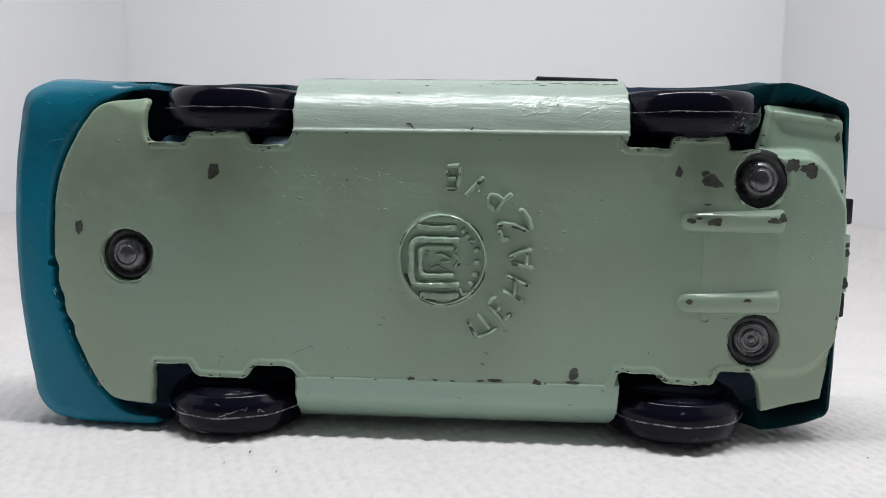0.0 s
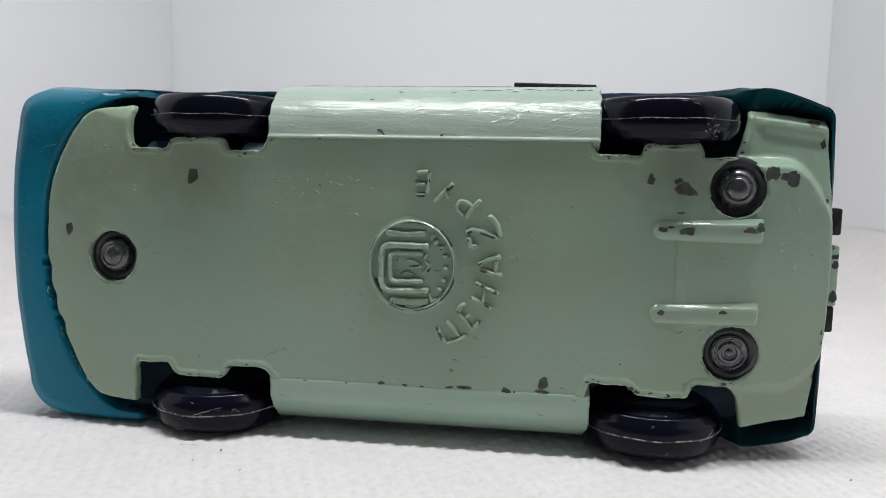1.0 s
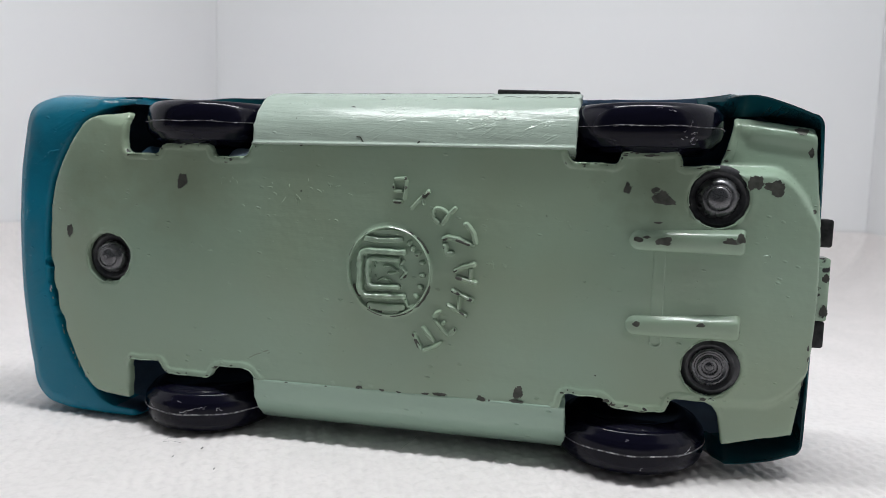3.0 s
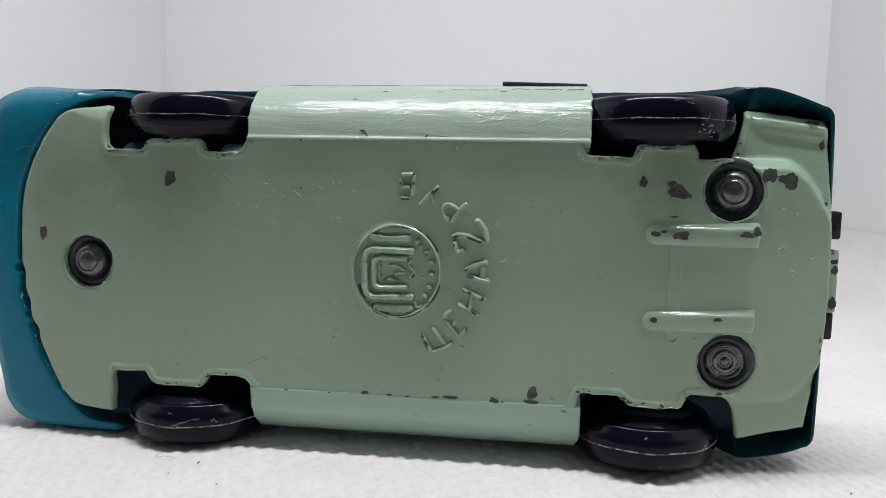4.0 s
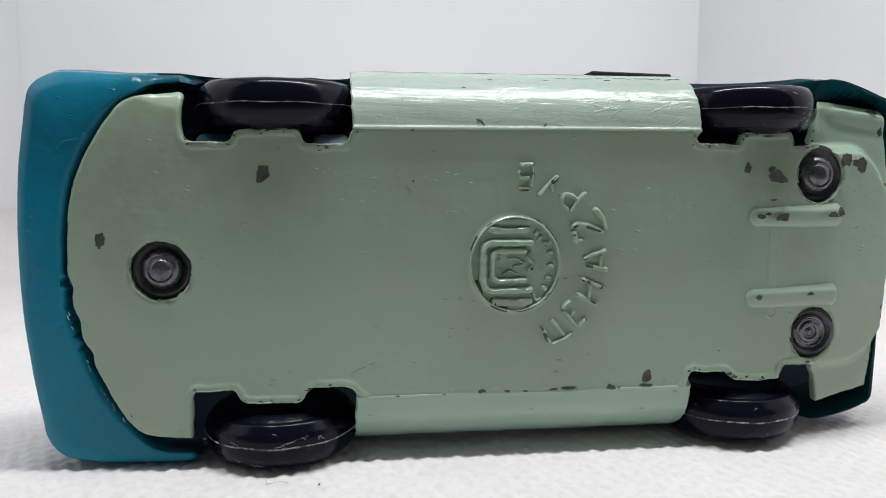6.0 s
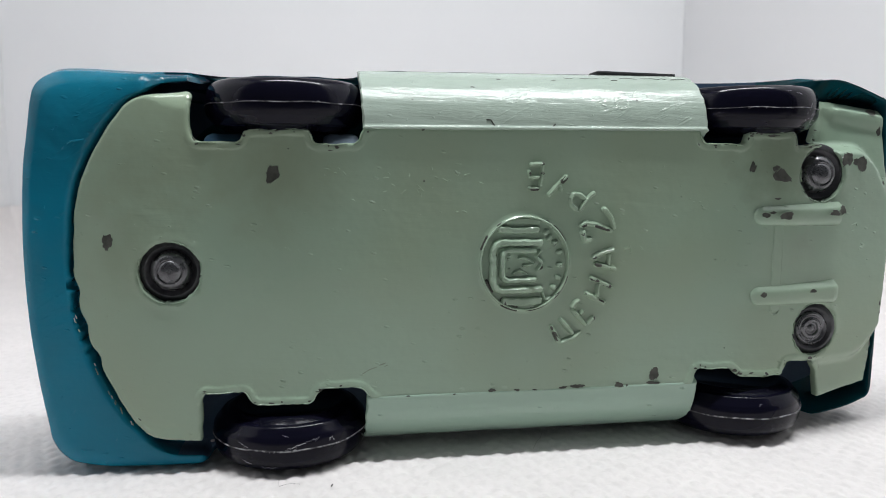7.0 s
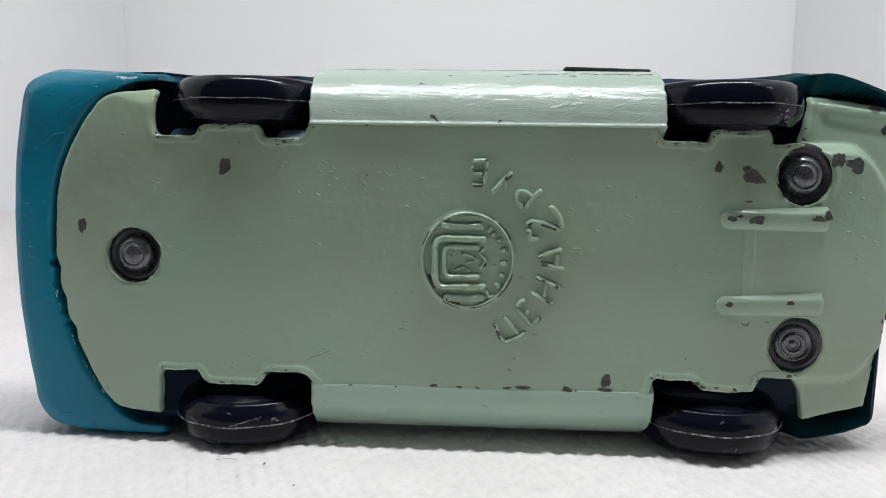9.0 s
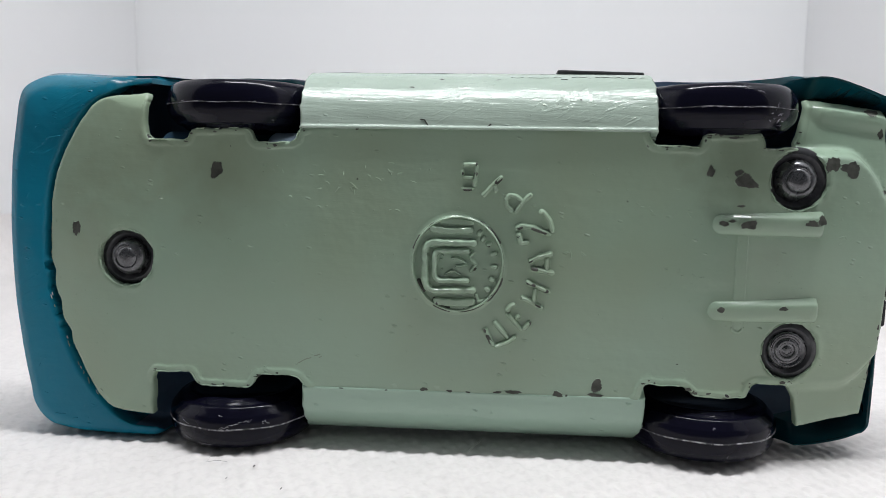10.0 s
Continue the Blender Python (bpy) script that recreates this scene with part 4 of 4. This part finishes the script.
def emblem_rim():
    """A thin sharp ring on a low round swelling."""
    rings = []
    for a in np.linspace(0, 2 * math.pi, 97)[:-1]:
        c, s = math.cos(a), math.sin(a)
        wob = 0.05 * noise.noise(Vector((2 * c, 2 * s, 4)))
        tall = 0.60 * (1 + 0.35 * noise.noise(Vector((3 * c, 3 * s, 8))))
        row = []
        for r, up in ((6.3, -0.06), (6.0, 0.0), (5.8, 0.03), (5.64, 0.07), (5.56, 0.14), (5.52, tall - 0.13), (5.40, tall), (5.36, tall), (5.28, tall - 0.10), (5.22, 0.06), (5.12, -0.08)):
            r = (r + wob) * (0.975 * c * c + 1.02 * s * s)
            x, z = EX + r * c, EZ + r * s
            row.append(at(x, d_at(x, z) - up, z))
        rings.append(row)
    rings.append(rings[0])
    return part("emblem", *loft(rings, closed=False, cap_a=False, cap_b=False), GREEN, plate, "round cast emblem in worn pale green paint", sharp=32)


emblem = emblem_rim()


def emblem_band(pts, w, h, crest=0.55, seed=1.0):
    return part("emblem_band", *ridge(pts, 0.96 * w, 1.35 * h, seed, crest=crest), GREEN, emblem, sharp=32)


def bracket(x0, x1, z0, z1, cut):
    """A rounded bracket open towards the letters."""
    return [(x1, z1), (x0 + cut, z1 + 0.05), (x0 + 0.25 * cut, z1 - 0.35 * cut), (x0, z1 - 1.1 * cut), (x0, z0 + 1.3 * cut), (x0 + 0.3 * cut, z0 + 0.45 * cut), (x0 + 1.1 * cut, z0), (x1, z0 + 0.08)]


emblem_band(bracket(-4.98, 1.05, 20.2, 25.82, 0.85), 0.44, 0.62)
emblem_band(bracket(-3.92, 0.3, 21.36, 24.88, 0.6), 0.36, 0.58, seed=2.0)
emblem_band([(-4.5, 27.45), (-2.3, 27.2), (0.6, 27.35)], 0.42, 0.42, 0.7, 3.0)
emblem_band([(-3.4, 28.25), (-1.2, 28.3), (0.6, 28.15)], 0.34, 0.16, 0.7, 4.0)
emblem_band([(-4.0, 18.95), (-1.3, 18.8), (1.0, 18.95)], 0.46, 0.46, 0.75, 5.0)
emblem_band([(-2.6, 18.25), (-1.2, 18.2), (0.2, 18.25)], 0.28, 0.22, 0.75, 6.0)
emblem_band([(0.95, 19.95), (1.35, 18.95), (2.2, 19.3)], 0.20, 0.30, seed=7.0)
# the small device inside: a leaf between two zigzags, and two beads
emblem_band([(-2.0, 24.0), (-1.4, 24.1), (-0.8, 23.9), (0.0, 23.4)], 0.20, 0.34, 0.3, 8.0)
emblem_band([(0.0, 23.35), (-0.7, 23.15), (-1.5, 23.1)], 0.20, 0.24, 0.3, 9.0)
emblem_band([(-2.7, 22.1), (-1.8, 22.62), (-0.8, 22.05)], 0.17, 0.30, 0.3, 10.0)
emblem_band([(0.75, 24.9), (0.2, 24.2), (0.95, 23.4), (0.25, 22.4)], 0.23, 0.36, 0.3, 11.0)
emblem_band([(-3.15, 24.5), (-2.85, 24.2)], 0.16, 0.2, 0.3, 12.0)
for px, pz in ((-3.1, 23.85), (-3.02, 22.7)):
    part("emblem_stud", *ridge([(px - 0.12, pz), (px + 0.12, pz)], 0.26, 0.42, px, crest=0.3), GREEN, emblem, sharp=40)
for px, pz, turn in ((1.75, 26.35, 52), (2.45, 25.75, 35), (3.0, 24.65, 14), (3.05, 23.1, -4), (2.85, 21.6, -20), (2.35, 20.45, -38), (1.35, 27.0, 64)):
    c, s = 0.42 * math.cos(radians(turn)), 0.42 * math.sin(radians(turn))
    part("emblem_stud", *ridge([(px - c, pz - s), (px + c, pz + s)], 0.31, 0.52, pz, crest=0.5), GREEN, emblem, sharp=40)


def worn_arc(r, a0, a1, w, up):
    pts = [(EX + r * (0.975 * math.cos(radians(a)) ** 2 + 1.02 * math.sin(radians(a)) ** 2) * math.cos(radians(a)), EZ + r * (0.975 * math.cos(radians(a)) ** 2 + 1.02 * math.sin(radians(a)) ** 2) * math.sin(radians(a))) for a in np.linspace(a0, a1, 14)]
    part("paint_chip", *ridge(pts, w, up, a0, foot=-0.05), CHIP, emblem, "dark bare metal worn on the emblem rim")


for r, a0, a1, w, up in ((5.60, 26, 52, 0.11, 0.34), (5.55, 57, 63, 0.08, 0.4), (5.52, -52, -16, 0.22, 0.42), (5.6, -88, -56, 0.09, 0.32), (5.1, 202, 222, 0.26, 0.30), (5.55, 143, 163, 0.12, 0.40), (5.62, 240, 262, 0.10, 0.30), (5.5, 120, 128, 0.07, 0.40)):
    worn_arc(r, a0, a1, w, up)
for pts, w in (([(-4.1, 19.05), (-2.9, 18.75), (-2.0, 18.6)], 0.36), ([(-2.6, 18.2), (-1.9, 18.25)], 0.2), ([(1.0, 22.95), (0.7, 22.6)], 0.14)):
    part("paint_chip", *ridge(pts, w, 0.40, pts[0][0], crest=0.8), CHIP, emblem, "dark bare metal patch on the emblem")


# ---- chips in the paint, down to the casting ----
def chip(x, z, rx, rz, seed, depth=None, parent=None):
    rim = []
    m = 60
    pick = random.Random(seed)
    lobes = [(0.0, 0.0, 0.55)]
    for k in range(5):
        a, q = pick.uniform(0, 6.28), pick.uniform(0.25, 0.62)
        lobes.append((q * math.cos(a), q * math.sin(a), pick.uniform(0.26, 0.46)))
    for k in range(m):
        a = 2 * math.pi * k / m
        reach = 0.0
        for lx, lz, lr in lobes:
            b = lx * math.cos(a) + lz * math.sin(a)
            g = b * b - (lx * lx + lz * lz - lr * lr)
            reach = max(reach, b + math.sqrt(g) if g > 0 else 0.0)
        reach *= 1.40 + 0.28 * noise.noise(Vector((4 * math.cos(a), 4 * math.sin(a), seed * 3.1))) + 0.22 * noise.noise(Vector((11 * math.cos(a), 11 * math.sin(a), seed * 1.7)))
        rim.append((x + rx * reach * math.cos(a), z + rz * reach * math.sin(a)))
    pts = [(x, z)] + [(x + (p - x) * 0.5, z + (q - z) * 0.5) for p, q in rim] + rim
    where = depth or d_at
    verts = [at(p, where(p, q) - 0.035, q) for p, q in pts]
    faces = [(0, 1 + k, 1 + (k + 1) % m) for k in range(m)] + [(1 + k, 1 + m + k, 1 + m + (k + 1) % m, 1 + (k + 1) % m) for k in range(m)]
    ob = part("paint_chip", verts, faces, CHIP, parent or plate, "dark bare metal paint chip")
    if min(rx, rz) > 0.24 and parent is None:
        edge = []
        for grow, up in ((0.0, 0.03), (0.015, 0.045), (0.035, 0.04), (0.08, -0.02)):
            ring = []
            for p, q in rim:
                far = math.hypot(p - x, q - z)
                p, q = p + (p - x) / far * grow, q + (q - z) / far * grow
                ring.append(at(p, where(p, q) - up, q))
            edge.append(ring)
        part("paint_edge", *loft(edge, cap_a=False, cap_b=False), GREEN, ob, "pale broken edge of paint")
    return ob


for i, (x, z, rx, rz) in enumerate([
        (-29.9, 33.7, 0.72, 0.95), (-47.6, 26.5, 0.5, 0.95), (27.07, 34.48, 0.45, 0.55), (30.85, 33.5, 1.25, 0.9), (41.2, 35.6, 0.75, 0.95), (43.75, 35.05, 1.15, 0.9),
        (46.55, 41.5, 0.75, 0.5), (47.65, 39.0, 0.3, 0.6), (48.3, 32.4, 0.25, 0.3), (15.4, 9.15, 0.62, 0.75), (30.75, 30.65, 0.4, 0.14), (-13.0, 33.0, 0.12, 0.1), (36.9, 10.1, 0.45, 0.22), (28.2, 8.85, 0.3, 0.12),
        (48.4, 12.2, 0.14, 0.5), (48.25, 10.7, 0.12, 0.4), (48.6, 16.4, 0.12, 0.3), (48.65, 15.2, 0.1, 0.25), (30.35, 34.4, 0.5, 0.38), (25.8, 9.3, 0.42, 0.2), (26.6, 8.85, 0.45, 0.14)]):
    chip(x, z, rx, rz, i + 1)


def sill_depth(x, z):
    """Depth of the upper sill's face at height z."""
    a = math.asin(min(1.0, max(SILL_S, SILL_S + (1 - SILL_S) * (z - MID - 16.0) / 6.72)))
    return 0.07 + 9.0 * (SILL_C - math.cos(a)) / SILL_C


for i, (x, z, rx, rz) in enumerate([(-14.2, 42.2, 0.1, 0.06), (-7.0, 43.8, 0.25, 0.08), (12.5, 42.4, 0.12, 0.10), (-13.05, 38.75, 0.2, 0.1), (4.25, 38.75, 0.45, 0.1), (-3.6, 44.9, 0.3, 0.07), (3.2, 44.9, 0.25, 0.06)]):
    chip(x, z, rx, rz, 60 + i, sill_depth)
for i, (x, z, rx, rz) in enumerate([(-23.5, 36.4, 0.22, 0.07), (-28.0, 36.6, 0.08, 0.08), (18.0, 31.0, 0.08, 0.08), (24.5, 12.2, 0.12, 0.07), (29.4, 38.3, 0.8, 0.14), (26.5, 8.9, 0.2, 0.25)]):
    chip(x, z, rx, rz, 80 + i)


def scratch(pts, r, seed):
    """A thin dark line scored along the upper sill."""
    line = []
    for k, q in enumerate(dense(pts, 0.25)):
        z = q.y + 0.07 * noise.noise(Vector((q.x * 1.3, seed, k * 0.2)))
        line.append(at(q.x, sill_depth(q.x, z) - 0.01, z))
    part("paint_chip", *tube(line, r * MM, 6), CHIP, plate, "thin dark score in the gloss paint")


scratch([(-5.75, 39.95), (-5.3, 39.9), (-5.0, 39.45), (-4.65, 39.05), (-4.2, 38.98)], 0.075, 1)
scratch([(1.95, 39.2), (2.3, 39.5)], 0.09, 2)
crack, x = random.Random(9), 4.6
while x < 20.0:
    wide = crack.uniform(0.5, 2.6)
    z = 45.3 + crack.uniform(-0.07, 0.06) - 0.35 * max(0.0, 1 - abs(x - 10.6) / 0.9)
    scratch([(x, z), (x + 0.5 * wide, z + crack.uniform(-0.12, 0.08)), (min(20.3, x + wide), z + crack.uniform(-0.08, 0.06))], crack.uniform(0.02, 0.06), x)
    x += wide + crack.choice((-0.05, 0.0, 0.25, 0.6))
seam = [at(x, 8.35, MID + 22.69 + 0.05 * noise.noise(Vector((x * 0.35, 2, 1)))) for x in np.linspace(-18.5, 10.0, 90)]
part("seam", *tube(seam, 0.06 * MM, 6), SOOT, plate, "dark gap where the sill meets the body")

for line, r in (([(-20.3, 10.75), (-19.4, 11.3), (-18.6, 11.55)], 0.045), ([(-18.3, 11.75), (-17.5, 12.0)], 0.055), ([(-17.7, 11.55), (-17.3, 11.75)], 0.04)):
    part("paint_chip", *ridge(line, r, 0.012, line[0][0]), STAIN, plate, "faint dirty scratch in the paint")
# paint broken and heaped round the rivet holes and along the wheel openings
RIMS = ([(150, 178, 0.06), (183, 205, 0.07), (214, 262, 0.07), (270, 300, 0.06), (318, 352, 0.05), (60, 84, 0.05)],
        [(168, 196, 0.06), (203, 226, 0.05), (236, 262, 0.07), (268, 312, 0.08), (330, 349, 0.05), (120, 141, 0.05)],
        [(100, 128, 0.06), (134, 149, 0.05), (160, 186, 0.06), (196, 240, 0.07), (252, 296, 0.08), (306, 330, 0.06), (20, 44, 0.06)])
for k, (cx, ch, r) in enumerate(HOLES):
    for a0, a1, w in RIMS[k]:
        ring = []
        for a in np.linspace(a0, a1, 26):
            q = r + 0.05 + 0.14 * noise.noise(Vector((k, a * 0.07, 3))) + 0.10 * noise.noise(Vector((k, a * 0.25, 8)))
            ring.append((cx + q * math.cos(radians(a)), MID + ch + q * math.sin(radians(a))))
        part("paint_edge", *ridge(ring, w, 0.11, a0 + k), GREEN, plate, "pale broken edge of paint")
torn = random.Random(23)
runs, run = [], []
for i in range(len(outline)):
    if arch_mask[i]:
        run.append(i)
    elif run:
        runs.append(run)
        run = []
for run in runs:
    k = 2
    while k < len(run) - 8:
        span = torn.randint(5, 12)
        line = [outline[i] + inward[i] * (0.10 + 0.10 * noise.noise(Vector((i * 0.35, 1, 7)))) for i in run[k:k + span]]
        if len(line) > 4:
            part("paint_edge", *ridge([(float(x), float(h) + MID) for x, h in line], torn.uniform(0.04, 0.08), torn.uniform(0.06, 0.13), k * 1.0), GREEN, plate, "pale broken edge of paint")
        k += span + torn.randint(1, 7)


nib = random.Random(11)
for k in range(46):
    p = outline[int(np.nonzero(arch_mask)[0][nib.randrange(int(arch_mask.sum()))])]
    far = nib.uniform(0.1, 0.5)
    i = int(np.argmin(((outline - p) ** 2).sum(1)))
    q = p + inward[i] * far
    chip(float(q[0]), float(q[1]) + MID, nib.uniform(0.08, 0.30), nib.uniform(0.05, 0.14), 200 + k)


for i, (x, z, rx, rz) in enumerate([(-4.95, 8.15, 0.42, 0.2), (-1.9, 8.05, 0.3, 0.14), (0.3, 8.0, 0.25, 0.12), (3.8, 8.1, 0.5, 0.16), (5.5, 8.2, 0.95, 0.26), (10.85, 8.15, 0.62, 0.3), (11.9, 8.0, 0.12, 0.14), (15.2, 8.15, 0.85, 0.2), (-9.5, 7.9, 0.2, 0.1), (-15.0, 7.95, 0.25, 0.08)]):
    chip(x, z, rx, rz, 120 + i, lambda p, q: -0.09 if q < 8.1 else -0.06)


def on_rib(zc):
    return lambda x, z: d_at(x, z) - 0.28 - (0.72 + 0.45 * (x - 27.4) / 13.2) * max(0.0, 1 - ((z - zc) / 1.5) ** 2) ** 0.3


for i, (x, z, rx, rz) in enumerate([(28.75, 28.7, 0.5, 0.35), (29.5, 29.05, 0.5, 0.16), (31.45, 28.65, 0.72, 0.55), (39.9, 29.1, 0.5, 0.5), (38.75, 28.8, 0.75, 0.35)]):
    chip(x, z, rx, rz, 30 + i, on_rib(28.8))
for i, (x, z, rx, rz) in enumerate([(28.85, 18.85, 0.42, 0.32), (36.05, 19.15, 0.45, 0.28)]):
    chip(x, z, rx, rz, 40 + i, on_rib(18.8))
for i, (z, rz) in enumerate([(24.3, 0.55), (20.5, 0.75)]):
    chip(50.75, z, 0.42, rz, 50 + i, lambda p, q: 6.87, bumper)


# pale flakes along the nose's lip
flake = random.Random(41)
for k in range(16):
    x, h = NOSE_LOW[int(flake.uniform(0.18, 0.80) * len(NOSE_LOW))]
    gap = flake.uniform(0.55, 0.85)
    part("paint_nick", *tube([at(x - gap, 1.25, MID + h - 0.1), at(x - gap + 0.12, 1.22, MID + h - flake.uniform(0.3, 0.6))], flake.uniform(0.03, 0.07) * MM, 6), STAIN if k % 3 else SCUFF, body, "pale flake of paint on the nose's lip")
# burrs and short scratches scattered over the plate's paint
burr = random.Random(17)
for x0, x1, z0, z1, count in ((-22, -13, 30.8, 34, 13), (-12.7, -6, 32.5, 35.5, 8), (-11, -8, 29.2, 30, 2), (-25, -21, 33.4, 34.4, 5), (-28.5, -25.3, 25.2, 25.9, 2), (11, 14, 24, 26.5, 5), (22, 27, 20, 26, 6), (18, 26, 26.5, 31, 4), (-8, 6, 10, 14, 4), (41, 44, 26.2, 27.5, 3)):
    for k in range(count):
        x, z, a, long = burr.uniform(x0, x1), burr.uniform(z0, z1), radians(burr.gauss(-25, 30)), burr.uniform(0.08, 0.45)
        c, d = long * math.cos(a), long * math.sin(a)
        part("paint_nick", *ridge([(x - c, z - d), (x + 0.05, z + 0.04), (x + c, z + d)], burr.uniform(0.035, 0.07), burr.uniform(0.05, 0.12), k * 1.7), GREEN, plate, "small burr in the paint")
# dents and nicks in the nose's paint
for pts, r in (([(-51.3, 37.1), (-50.9, 37.35), (-50.2, 37.45), (-49.6, 37.55)], 0.10), ([(-52.7, 38.5), (-52.5, 38.6)], 0.06), ([(-54.9, 35.1), (-54.8, 35.3)], 0.05), ([(-48.0, 33.4), (-47.9, 34.0)], 0.07), ([(-53.6, 9.0), (-53.4, 9.3)], 0.05), ([(-51.8, 3.0), (-51.0, 2.8), (-50.4, 2.9)], 0.05), ([(-49.5, 2.3), (-48.9, 2.4)], 0.05), ([(-53.0, 5.6), (-52.7, 5.5)], 0.06), ([(-54.0, 30.2), (-53.9, 30.5)], 0.05), ([(-50.3, 40.0), (-49.9, 40.1)], 0.06)):
    part("paint_nick", *tube([at(x, 1.17 + 0.02 * noise.noise(Vector((x, z, 1))), z) for x, z in pts], r * MM, 6), TEAL, body, "small dent and burr in the teal paint")


# ---- lint on the cloth ----
def lint(name, pts, r, material, label):
    ob = part(name, *tube([Vector(p) for p in pts], r, 6), material)
    return tagged(ob, label, "lint")


lint("lint_fibre", [(0.0005, 0.1009, 0.0002), (0.0008, 0.1012, 0.0005), (0.0012, 0.1019, 0.0007), (0.0017, 0.1022, 0.0009), (0.0021, 0.1027, 0.0014)], 0.00004, HAIR, "short pale fibre lying on white cloth")
lint("lint_fibre", [(0.0069, 0.1038, 0.0003), (0.0072, 0.1040, 0.0006), (0.0074, 0.1041, 0.0007)], 0.00003, HAIR, "short pale fibre lying on white cloth")
lint("lint_fibre", [(-0.0290, 0.0962, 0.0003), (-0.0297, 0.0960, 0.0003), (-0.02955, 0.0945, 0.0003), (-0.0286, 0.0948, 0.0004), (-0.0281, 0.0950, 0.0003), (-0.0273, 0.0950, 0.0002)], 0.000022, GREYLINT, "short grey fibre lying on white cloth")
for x, y, r in ((-0.02394, 0.0942, 0.00007), (-0.0259, 0.0908, 0.000035), (-0.0192, 0.0889, 0.000045)):
    lint("dust_speck", [(x, y, 0.0001), (x + 0.0001, y + 0.0002, 0.0002)], r, LINT, "tiny dark speck lying on white cloth")
lint("dust_speck", [(0.0513, 0.0991, 0.0001), (0.0514, 0.0992, 0.0001)], 0.00008, LINT, "tiny dark speck lying on white cloth")
